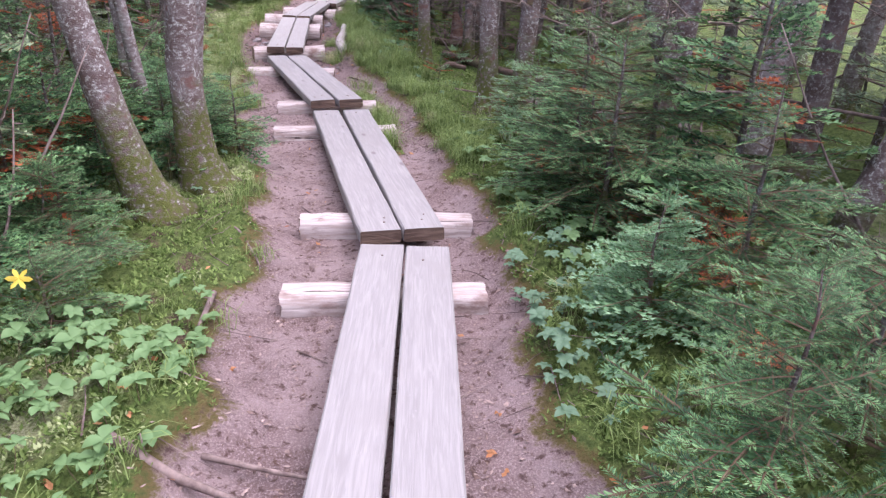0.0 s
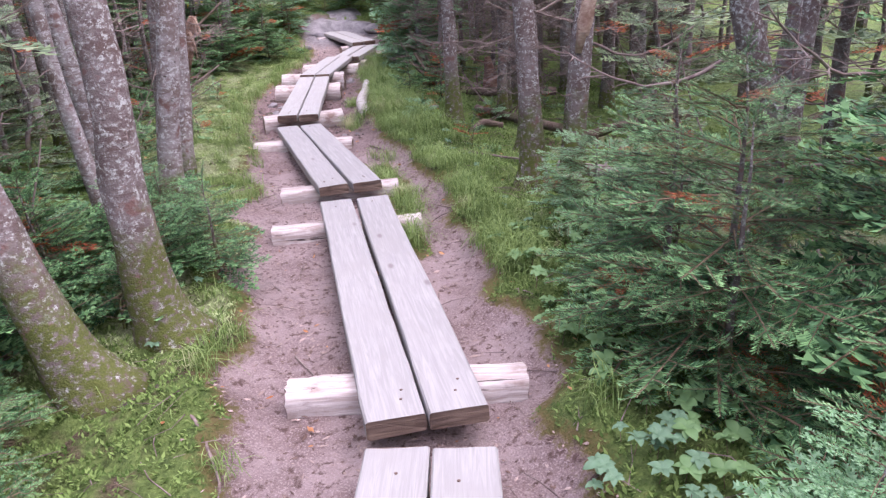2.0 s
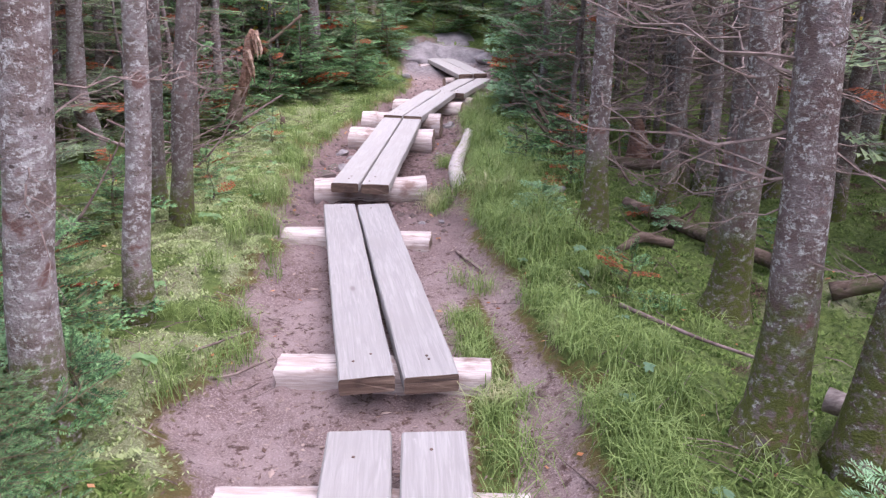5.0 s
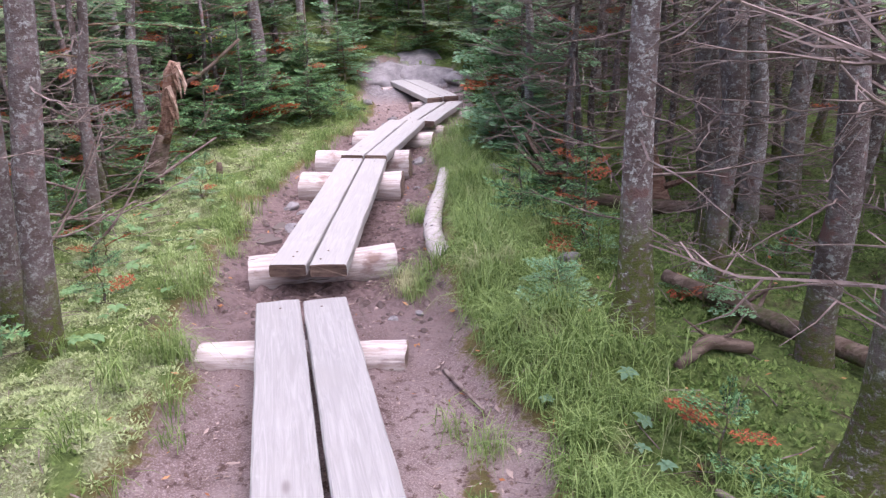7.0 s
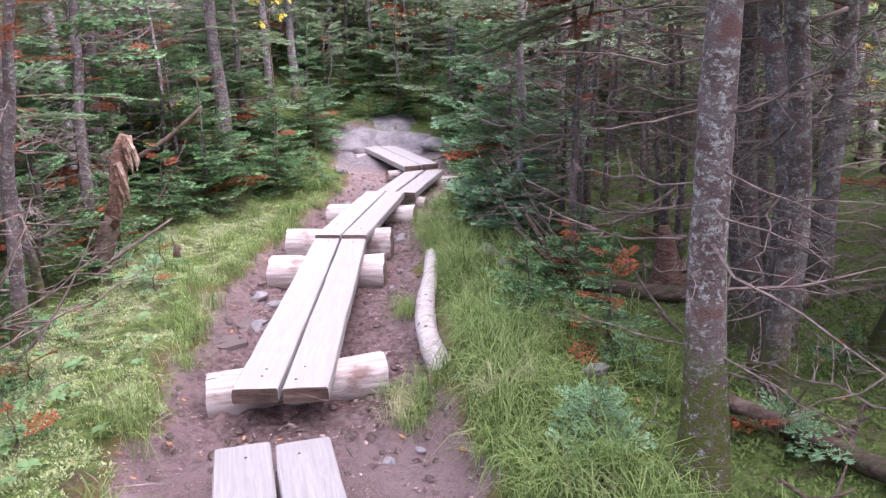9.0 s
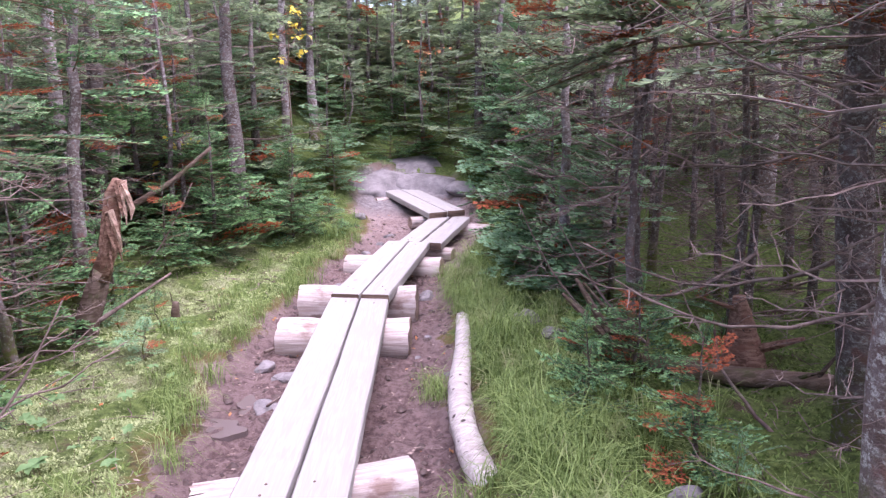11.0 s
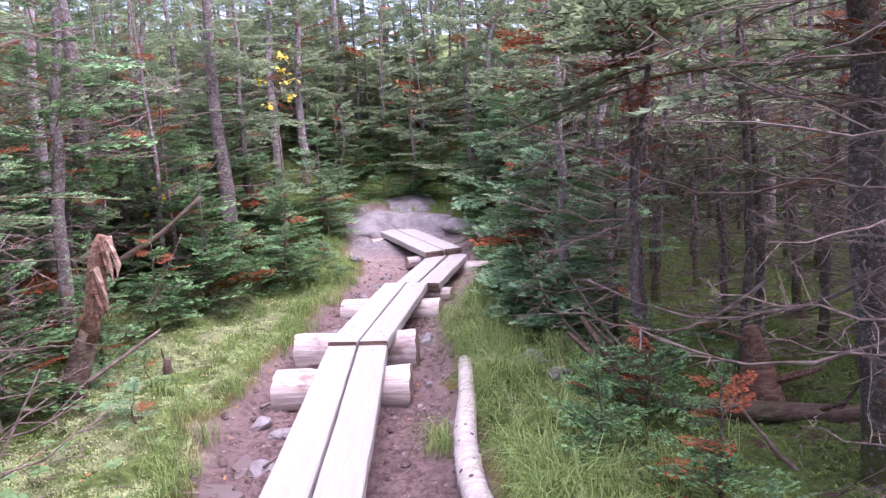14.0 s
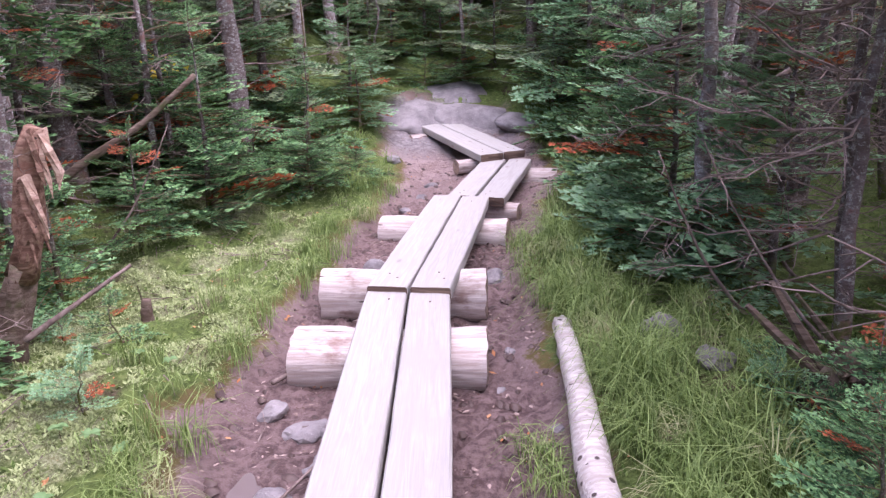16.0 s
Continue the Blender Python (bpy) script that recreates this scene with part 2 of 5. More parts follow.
M_FARTIP = leafy("lit_young_canopy_needles", (0.16, 0.23, 0.125), (0.37, 0.47, 0.25), (0.47, 0.55, 0.34), 0.35, 0.55, 3.0, 0.5)
M_RUST = leafy("withered_needles", (0.19, 0.05, 0.025), (0.52, 0.16, 0.07), None, 0.3, 0.7)
M_GRASS = leafy("sedge_blades", (0.115, 0.18, 0.048), (0.3, 0.41, 0.14), (0.47, 0.46, 0.26), 0.35, 0.5, 1.3)
TIPS = {M_NEEDLE: M_NEEDLETIP, M_SPRUCE: M_SPRUCETIP, M_FAR: M_FARTIP}
M_MOSS = leafy("moss_shoots", (0.065, 0.115, 0.025), (0.225, 0.32, 0.095), None, 0.3, 0.8, 4.0)
M_PALE = leafy("pale_moss_shoots", (0.25, 0.31, 0.13), (0.45, 0.52, 0.26), None, 0.3, 0.85, 4.0)
M_LEAF = leafy("bunchberry_leaf", (0.08, 0.175, 0.06), (0.24, 0.39, 0.17), (0.34, 0.48, 0.24), 0.3, 0.45, 5.0)
M_BLUELEAF = leafy("waxy_herb_leaf", (0.075, 0.155, 0.08), (0.19, 0.31, 0.19), None, 0.25, 0.4, 5.0)
M_YELLOW = leafy("yellow_leaf", (0.6, 0.45, 0.04), (0.8, 0.65, 0.12), None, 0.3, 0.6)
M_ORANGE = leafy("orange_leaf", (0.4, 0.15, 0.06), (0.6, 0.32, 0.16), None, 0.3, 0.7)
M_GROUND = ground_material()
M_ROCK = rock_material()
M_MUD = plain_noise("dark_mud", (0.05, 0.03, 0.026), (0.11, 0.075, 0.065), 18.0, 0.5)
M_CHIP = leafy("bark_chips", (0.12, 0.075, 0.06), (0.42, 0.32, 0.28), None, 0.0, 0.9, 9.0)
M_WATER, _nt, _b = material("puddle_water", 0.12, 0.6)
# Muddy brown, lightened to stand for the pale sky it reflects.
_b.inputs["Base Color"].default_value = (0.16, 0.125, 0.12, 1)
M_STEEL = plain_noise("rusty_spike", (0.08, 0.05, 0.04), (0.16, 0.1, 0.08), 60.0, 0.6)


# ---- mesh helpers ----
class Geo:
    """Gathers triangles with a material number each."""

    def __init__(self):
        self.v, self.t, self.m, self.n = [], [], [], 0

    def add(self, v, t, m=0):
        v, t = np.asarray(v, float).reshape(-1, 3), np.asarray(t, int).reshape(-1, 3)
        self.v.append(v)
        self.t.append(t + self.n)
        self.m.append(np.full(len(t), m) if np.isscalar(m) else np.asarray(m))
        self.n += len(v)

    def arrays(self):
        return np.concatenate(self.v), np.concatenate(self.t), np.concatenate(self.m)


def mesh_of(name, geo, mats, smooth=False):
    v, t, mi = geo.arrays() if isinstance(geo, Geo) else geo
    me = bpy.data.meshes.new(name)
    me.vertices.add(len(v))
    me.vertices.foreach_set("co", v.astype(np.float32).ravel())
    me.loops.add(len(t) * 3)
    me.loops.foreach_set("vertex_index", t.astype(np.int32).ravel())
    me.polygons.add(len(t))
    me.polygons.foreach_set("loop_start", np.arange(0, len(t) * 3, 3, dtype=np.int32))
    me.polygons.foreach_set("material_index", mi.astype(np.int32))
    me.polygons.foreach_set("use_smooth", np.full(len(t), smooth))
    for m in mats:
        me.materials.append(m)
    me.update(calc_edges=True)
    me.validate()
    return me


def child(name, mesh, parent, label="", m=None):
    ob = new(name, mesh)
    ob.parent = parent
    if m is not None:
        ob.matrix_basis = m
    return tagged(ob, label)


def thing(name, m, label, category, group="", kind=""):
    ob = new(name)
    ob.empty_display_size = 0.1
    ob.matrix_basis = m
    return tagged(ob, label, category, group, kind)


def basis(d, up=(0, 0, 1)):
    d = np.asarray(d, float)
    d = d / (np.linalg.norm(d) + 1e-9)
    s = np.cross(d, up)
    if np.linalg.norm(s) < 1e-4:
        s = np.array([1.0, 0, 0])
    s = s / np.linalg.norm(s)
    return d, s, np.cross(s, d)


def tube(pts, radii, sides=5, cap=True, rough=0.0, gen=None):
    """A tapered tube along points: vertices and triangles."""
    pts, radii = np.asarray(pts, float), np.asarray(radii, float)
    n = len(pts)
    tang = np.gradient(pts, axis=0)
    up = np.array([0.0, 0, 1]) if abs(tang[0][2]) < 0.8 * np.linalg.norm(tang[0]) else np.array([0.0, 1, 0])
    ang = np.arange(sides) * 2 * np.pi / sides
    rings = []
    for i in range(n):
        d, s, u = basis(tang[i], up)
        r = radii[i] * (1 + (gen.normal(0, rough, sides) if gen is not None and rough else 0))
        rings.append(pts[i] + np.outer(np.cos(ang) * r, s) + np.outer(np.sin(ang) * r, u))
    v = np.concatenate(rings)
    t = []
    k = np.arange(sides)
    kn = (k + 1) % sides
    for i in range(n - 1):
        a, c = i * sides, (i + 1) * sides
        t.append(np.stack([a + k, a + kn, c + kn], 1))
        t.append(np.stack([a + k, c + kn, c + k], 1))
    if cap:
        v = np.concatenate([v, pts[:1], pts[-1:]])
        t.append(np.stack([kn, k, np.full(sides, n * sides)], 1))
        t.append(np.stack([(n - 1) * sides + k, (n - 1) * sides + kn, np.full(sides, n * sides + 1)], 1))
    return v, np.concatenate(t)


# ---- the lie of the land ----
TY = np.array([-6, 0, 1.8, 3.9, 6.6, 7.9, 9.2, 11.7, 13.5, 15.5, 17.0, 19.0, 24.0])
TL = np.array([-.75, -.55, -.42, -.16, -.36, -.4, -.62, -.72, -.3, .2, .0, -.5, -2.0])
TR = np.array([.45, .72, .84, 1.12, 1.1, .96, .8, .84, 1.05, 1.7, 1.5, 1.0, .0])
BY = np.array([-200, -6, 9.0, 10.5, 12.5, 14.0, 15.5, 16.4, 17.2, 18.0, 19.5, 22, 30, 60, 400])
BZ = np.array([-.17, -.17, -.17, -.23, -.23, -.13, -.06, .05, .27, .48, 1.0, 1.9, 4.4, 7.0, 9.0])


def trail_mask(x, y):
    """1 in the middle of the trodden trail, 0 from 0.3 m outside of it."""
    wob = 0.07 * np.sin(y * 5.1) + 0.05 * np.sin(y * 11.3 + x * 3)
    l, r = np.interp(y, TY, TL), np.interp(y, TY, TR)
    d = np.minimum(x - l, r - x) + wob
    return np.clip(d / 0.3 + 0.5, 0, 1) * np.clip((17.7 - y) / 0.6, 0, 1)


def cover_mask(x, y):
    """The trodden trail without the grassy strip between the planks and the footpath."""
    strip = np.clip((x - 0.66) / 0.08, 0, 1) * np.clip((0.93 + 0.03 * np.sin(y * 4) - x) / 0.07, 0, 1) * np.clip((y - 5.1) / 0.4, 0, 1) * np.clip((8.0 - y) / 0.5, 0, 1)
    return trail_mask(x, y) * (1 - 0.85 * strip)


def wave_noise(x, y):
    return (np.sin(x * 2.1 + 1.3 * np.sin(y * 1.7)) * np.cos(y * 1.9 + 0.7 * np.sin(x * 2.3)) * 0.5
            + 0.3 * np.sin(x * 5.3 + y * 2.2 + 1.0) * np.cos(y * 4.7 - x * 1.8) + 0.2 * np.sin(x * 9.7 - y * 6.1) * np.sin(y * 11.2 + x * 3.3))


def land(x, y):
    x, y = np.asarray(x, float), np.asarray(y, float)
    m = trail_mask(x, y)
    near = np.exp(-((x - 0.3) / 14) ** 2)
    bank = 0.12 + 0.1 * wave_noise(x, y)
    far = np.clip((np.abs(x - 0.3) - 3) / 20, 0, 1) * 1.2
    z = np.interp(y, BY, BZ) + (1 - m) * (bank * near + far) + 0.018 * wave_noise(x * 3.1, y * 2.9)
    side = np.clip((x - 1.5) / 0.8, 0, 1) * np.clip((y - 5.5) / 1.5, 0, 1) * np.clip((13 - y) / 1.5, 0, 1)
    hill = np.clip((y - 16.3) / 1.5, 0, 1) * np.clip((np.abs(x - 0.75) - 0.7) / 1.0, 0, 1) * 0.35
    hump = np.abs(np.sin(x * 13 + 2.2 * np.sin(y * 7.3)) * np.sin(y * 12 + 2.0 * np.sin(x * 8.7))) * (0.5 + 0.5 * np.sin(x * 3.1 + y * 4.3))
    return z - side * 0.07 + hill + 0.055 * hump * (1 - m) * np.exp(-((x - 0.3) / 4.0) ** 2)


def hgt(x, y):
    return float(land(x, y))


def graded(a, c, step, out):
    g = list(np.arange(a, c + step / 2, step))
    lo, hi, s = g[0], g[-1], step
    while hi < out:
        s *= 1.35
        lo, hi = lo - s, hi + s
        g.insert(0, lo)
        g.append(hi)
    return np.array(g)


gx, gy = graded(-3.5, 4.2, 0.06, 260), graded(0.5, 19.0, 0.075, 260)
GX, GY = np.meshgrid(gx, gy)
fx, fy = GX.ravel(), GY.ravel()
fz = land(fx, fy)
fine = (np.abs(fx) < 5) & (fy > -1) & (fy < 20)
fz = fz + fine * rng.normal(0, 0.006, len(fz)) * (1 + 1.6 * trail_mask(fx, fy) * np.clip((fy - 8.0) / 1.5, 0, 1) * (fy < 16))
idx = np.arange(len(fx)).reshape(GX.shape)
q = np.stack([idx[:-1, :-1], idx[:-1, 1:], idx[1:, 1:], idx[1:, :-1]], -1).reshape(-1, 4)
tri = np.concatenate([q[:, [0, 1, 2]], q[:, [0, 2, 3]]])
ground_me = mesh_of("ground", (np.stack([fx, fy, fz], 1), tri, np.zeros(len(tri))), [M_GROUND], True)


def pale_mask(x, y):
    def band(lo, hi):
        return np.clip((y - lo) / 0.7, 0, 1) * np.clip((hi - y) / 0.9, 0, 1)
    a = np.exp(-(((x + 0.7) / 0.6) ** 2)) * band(4.0, 8.8) * 1.25
    c = np.exp(-(((x + 1.15) / 0.65) ** 2)) * band(7.6, 16.5)
    d = np.exp(-(((x - 3.0) / 0.9) ** 2)) * (band(1.0, 8.5) + 0.4 * band(8, 13))
    e = np.exp(-(((x + 1.0) / 0.5) ** 2)) * band(0.5, 3.2)
    lump = np.clip(0.42 + 1.1 * wave_noise(x * 2.7 + 4, y * 2.3), 0, 1)
    return np.clip((a + c * 0.9 + d * 0.7 + e * 0.7) * lump, 0, 1)


rockm = np.clip((fy - 16.2) / 0.5, 0, 1) * np.clip((17.75 - fy + 0.25 * np.sin(fx * 4)) / 0.3, 0, 1) * np.clip((0.85 - np.abs(fx - 0.72) + 0.12 * wave_noise(fx * 2, fy * 2)) / 0.25, 0, 1)
wetm = np.clip((fy - 8.0) / 1.5, 0, 1) * np.clip((16 - fy) / 1.5, 0, 1) * trail_mask(fx, fy)
col = ground_me.color_attributes.new("cover", "FLOAT_COLOR", "POINT")
col.data.foreach_set("color", np.stack([cover_mask(fx, fy), pale_mask(fx, fy), rockm, wetm], 1).astype(np.float32).ravel())
ground = tagged(new("ground", ground_me), "pinkish dirt trail between mossy forest banks", "ground", kind="structure")


# ---- boardwalk ----
def plank_mesh(width, length, thick, gen, mat_, cut=0.0):
    """A plank with worn edges, from y 0 to length, top at z 0; cut skews its far end."""
    c = 0.007
    w = width / 2
    prof = np.array([(-w + c, 0), (-w * 0.33, 0.001), (w * 0.33, 0.001), (w - c, 0), (w, -c), (w + 0.001, -thick / 2), (w, -thick + c), (w - c, -thick),
                     (-w + c, -thick), (-w, -thick + c), (-w - 0.001, -thick / 2), (-w, -c)])
    n, k = 16, len(prof)
    ys = np.linspace(0, length, n)
    wob = np.cumsum(gen.normal(0, 0.0012, (n, 1)), 0)
    v = []
    for i, y in enumerate(ys):
        p = prof + gen.normal(0, 0.0009, prof.shape)
        end = 0.5 if i in (0, n - 1) else 0.0
        p = p * (1 - 0.012 * end * 2)
        yy = y + cut * p[:, 0] * (y / length) + (gen.normal(0, 0.002, k) if end else 0)
        v.append(np.stack([p[:, 0] + wob[i], np.broadcast_to(yy, (k,)), p[:, 1]], 1))
    v = np.concatenate(v)
    g = Geo()
    t = []
    a, an = np.arange(k), (np.arange(k) + 1) % k
    for i in range(n - 1):
        t += [np.stack([i * k + a, (i + 1) * k + an, i * k + an], 1), np.stack([i * k + a, (i + 1) * k + a, (i + 1) * k + an], 1)]
    fan = np.array([(0, j, j + 1) for j in range(1, k - 1)])
    t += [fan, fan[:, ::-1] + (n - 1) * k]
    g.add(v, np.concatenate(t)[:, ::-1])
    me = mesh_of("plank", g, [mat_, M_PLANKEND])
    for f in list(me.polygons)[-2 * (k - 2):]:
        f.material_index = 1
    return me


def spike_mesh():
    v, t = tube([(0, 0, -0.01), (0, 0, 0.002), (0, 0, 0.003)], [0.006, 0.006, 0.004], 8)
    return mesh_of("spike", Geo_one(v, t), [M_STEEL])


def Geo_one(v, t, m=0):
    g = Geo()
    g.add(v, t, m)
    return g


def log_meshes(length, r, gen, flat=None, split=False):
    """A sleeper along x, centred; flat: height of a levelled top; split: a half log with a flat upright face."""
    n, k = 14, 22
    xs = np.linspace(-length / 2, length / 2, n)
    ang = np.arange(k) * 2 * np.pi / k
    base = 1 + 0.05 * np.sin(ang * 2 + gen.uniform(0, 6)) + 0.04 * np.sin(ang * 3 + gen.uniform(0, 6)) + 0.02 * np.sin(ang * 7 + gen.uniform(0, 6))
    rings = []
    for i, x in enumerate(xs):
        rr = r * base * (1 + gen.normal(0, 0.012, k)) * (1 + 0.06 * math.sin(i * 0.5 + r * 50))
        y, z = np.cos(ang) * rr, np.sin(ang) * rr
        if split:
            y, z = np.sign(y) * np.minimum(np.abs(y), r * (0.8 + 0.03 * gen.normal())), np.minimum(z, r * 0.75 + 0.004 * gen.normal())
        if flat is not None:
            z = np.minimum(z, flat + gen.normal(0, 0.003, k))
        rings.append(np.stack([np.full(k, x) + (gen.normal(0, 0.004, k) if i in (0, n - 1) else 0), y, z], 1))
    v = np.concatenate(rings)
    t = []
    a, an = np.arange(k), (np.arange(k) + 1) % k
    for i in range(n - 1):
        t += [np.stack([i * k + a, i * k + an, (i + 1) * k + an], 1), np.stack([i * k + a, (i + 1) * k + an, (i + 1) * k + a], 1)]
    body = mesh_of("log", Geo_one(v, np.concatenate(t)[:, ::-1]), [M_LOG], True)
    ends = []
    for e, s in ((0, -1), (n - 1, 1)):
        ring = rings[e]
        mid = ring.mean(0) + (s * 0.004, 0, 0)
        inner = mid + (ring - mid) * 0.55 + (s * 0.002, 0, 0)
        vv = np.concatenate([ring, inner, mid[None]])
        tt = np.concatenate([np.stack([a, an, k + an], 1), np.stack([a, k + an, k + a], 1), np.stack([k + a, k + an, np.full(k, 2 * k)], 1)])
        ends.append(mesh_of("cut_end", Geo_one(vv, tt if s > 0 else tt[:, ::-1]), [M_END]))
    return body, ends


SPIKE = spike_mesh()


def boardwalk_section(label, nl, nr, fl, fr, zn, zf, logs, gaps=(0.03, 0.03), thick=0.075):
    """Two planks from the near corners nl, nr to the far corners fl, fr, on sleepers (left end, right end, radius, top z, split)."""
    nl, nr, fl, fr = (np.array(p, float) for p in (nl, nr, fl, fr))
    mid = (nl + nr + fl + fr) / 4
    zl = min(l[2] * -1 + l[3] for l in logs) if logs else hgt(*mid)
    root = thing("boardwalk_section", Matrix.Translation((mid[0], mid[1], zl)), label, "boardwalk", "sections of the boardwalk")
    inv = Matrix.Translation((-mid[0], -mid[1], -zl))
    for side in (0, 1):
        wn, wf = nr - nl, fr - fl
        gn, gf = gaps[0] / 2 / np.linalg.norm(wn), gaps[1] / 2 / np.linalg.norm(wf)
        a0, a1 = (0, 0.5 - gn) if side == 0 else (0.5 + gn, 1)
        b0, b1 = (0, 0.5 - gf) if side == 0 else (0.5 + gf, 1)
        pn, pf = nl + wn * (a0 + a1) / 2, fl + wf * (b0 + b1) / 2
        width = (np.linalg.norm(wn) * (a1 - a0) + np.linalg.norm(wf) * (b1 - b0)) / 2
        d = pf - pn
        length = float(np.linalg.norm(d))
        yaw = math.degrees(math.atan2(-d[0], d[1]))
        pitch = math.degrees(math.atan2(zf - zn, length))
        m = inv @ pose(pn[0], pn[1], zn + rng.normal(0, 0.002), pitch, rng.normal(0, 0.3), yaw)
        pl = child("plank", plank_mesh(width, length, thick, rng, M_PALEPLANK if mid[1] > 9 else M_PLANK), root, "", m)
        for y in (0.12, 0.2, length - 0.14):
            child("spike", SPIKE, pl, "rusty spike head", pose(rng.uniform(-0.06, 0.06), y + rng.uniform(-0.04, 0.04), 0.001))
    for le, re, r, top, split in logs:
        le, re = np.array(le, float), np.array(re, float)
        d = re - le
        c = (le + re) / 2
        body, ends = log_meshes(float(np.linalg.norm(d)), r, rng, None, split)
        zc = top - r * (0.75 if split else 1.0)
        lg = child("log", body, root, "peeled sleeper log", inv @ pose(c[0], c[1], zc, rng.uniform(-6, 6) * (not split), 0, math.degrees(math.atan2(d[1], d[0]))))
        for e in ends:
            child("cut_end", e, lg, "cut end grain")
    return root


boardwalk_section("two weathered grey planks on split sleepers", (-.465, -.6), (.035, -.7), (.32, 3.32), (.77, 3.22), 0, 0,
                  [((-.75, .1), (.3, 0), .1, -.075, True), ((-.08, 3.02), (.88, 2.9), .1, -.075, True)], (.05, .026))
boardwalk_section("two long grey planks raised on split sleepers", (.335, 3.46), (.785, 3.45), (.19, 6.18), (.685, 6.17), .012, 0,
                  [((.03, 3.9), (1.02, 3.78), .095, -.065, True), ((-.13, 5.93), (.88, 5.9), .102, -.075, True)], (.01, .035))
boardwalk_section("two weathered planks parting slightly towards one end", (.195, 6.52), (.68, 6.54), (-.215, 8.95), (.245, 8.955), .01, 0,
                  [((-.1, 6.8), (.82, 6.76), .095, -.065, True), ((-.44, 8.66), (.55, 8.58), .108, -.075, False)], (.02, .03))
boardwalk_section("two pale planks resting on round peeled logs", (-.235, 9.42), (.225, 9.39), (-.02, 12.36), (.42, 12.28), .03, .045,
                  [((-.41, 9.72), (.49, 9.86), .135, -.012, False), ((-.36, 11.98), (.56, 11.86), .15, .0, False)], (.015, .03))
boardwalk_section("two pale planks with chamfered ends on thick logs", (-.02, 12.34), (.42, 12.26), (.44, 14.33), (.86, 14.18), .075, .1,
                  [((-.29, 12.76), (.65, 12.62), .148, .035, False), ((.02, 14.05), (.95, 13.8), .13, .02, False)], (.02, .0))
boardwalk_section("two short planks turning away on small logs", (.54, 14.36), (.98, 14.2), (1.0, 15.68), (1.45, 15.6), .085, .13,
                  [((.6, 14.55), (1.12, 14.3), .085, .01, False), ((.9, 15.62), (1.75, 15.45), .09, .05, False)], (.02, .03))
boardwalk_section("two planks laid askew before a rock slope", (.95, 15.5), (1.4, 15.7), (.42, 17.1), (.86, 17.3), .2, .3,
                  [((.72, 15.72), (1.3, 15.95), .075, .125, False), ((.3, 16.9), (1.0, 17.2), .08, .21, False)], (.015, .02))


# ---- foliage templates ----
def needles(p0, p1, spacing, ln, wd, gen, lift=0.18, spread=62, jitter=0.17, fine=True):
    """Needles on both sides of a twig from p0 to p1: one triangle each."""
    p0, p1 = np.asarray(p0, float), np.asarray(p1, float)
    L = np.linalg.norm(p1 - p0)
    n = max(2, int(L / spacing))
    d, s, u = basis(p1 - p0)
    f = np.repeat((np.arange(n) + 0.5) / n, 2)
    side = np.tile([1.0, -1.0], n)
    a = np.radians(spread) * (1 - 0.45 * f ** 3) + gen.normal(0, 0.15, 2 * n)
    up = gen.normal(lift, jitter, 2 * n)
    dirs = np.outer(np.cos(a), d) + (np.sin(a) * side)[:, None] * s + up[:, None] * u
    dirs /= np.linalg.norm(dirs, axis=1)[:, None]
    base = p0 + f[:, None] * (p1 - p0)
    ll = ln * gen.uniform(0.75, 1.15, 2 * n) * (1 - 0.3 * f ** 4)
    w = wd / 2
    if not fine:
        v = np.stack([base - d * w, base + d * w, base + dirs * ll[:, None]], 1).reshape(-1, 3)
        return v, np.arange(2 * n * 3).reshape(-1, 3)
    v = np.stack([base - d * w, base + dirs * ll[:, None] * 0.55 + d * w * 1.2, base + dirs * ll[:, None], base + dirs * ll[:, None] * 0.4 - d * w * 1.2], 1).reshape(-1, 3)
    k = np.arange(2 * n) * 4
    return v, np.concatenate([np.stack([k, k + 1, k + 3], 1), np.stack([k + 1, k + 2, k + 3], 1)])


LODS = ((0.0072, 0.026, 0.0058, 0.085, 3), (0.036, 0.046, 0.033, 0.105, 3), (0.05, 0.085, 0.044, 0.11, 0), (0.06, 0.075, 0.048, 0.13, 3))


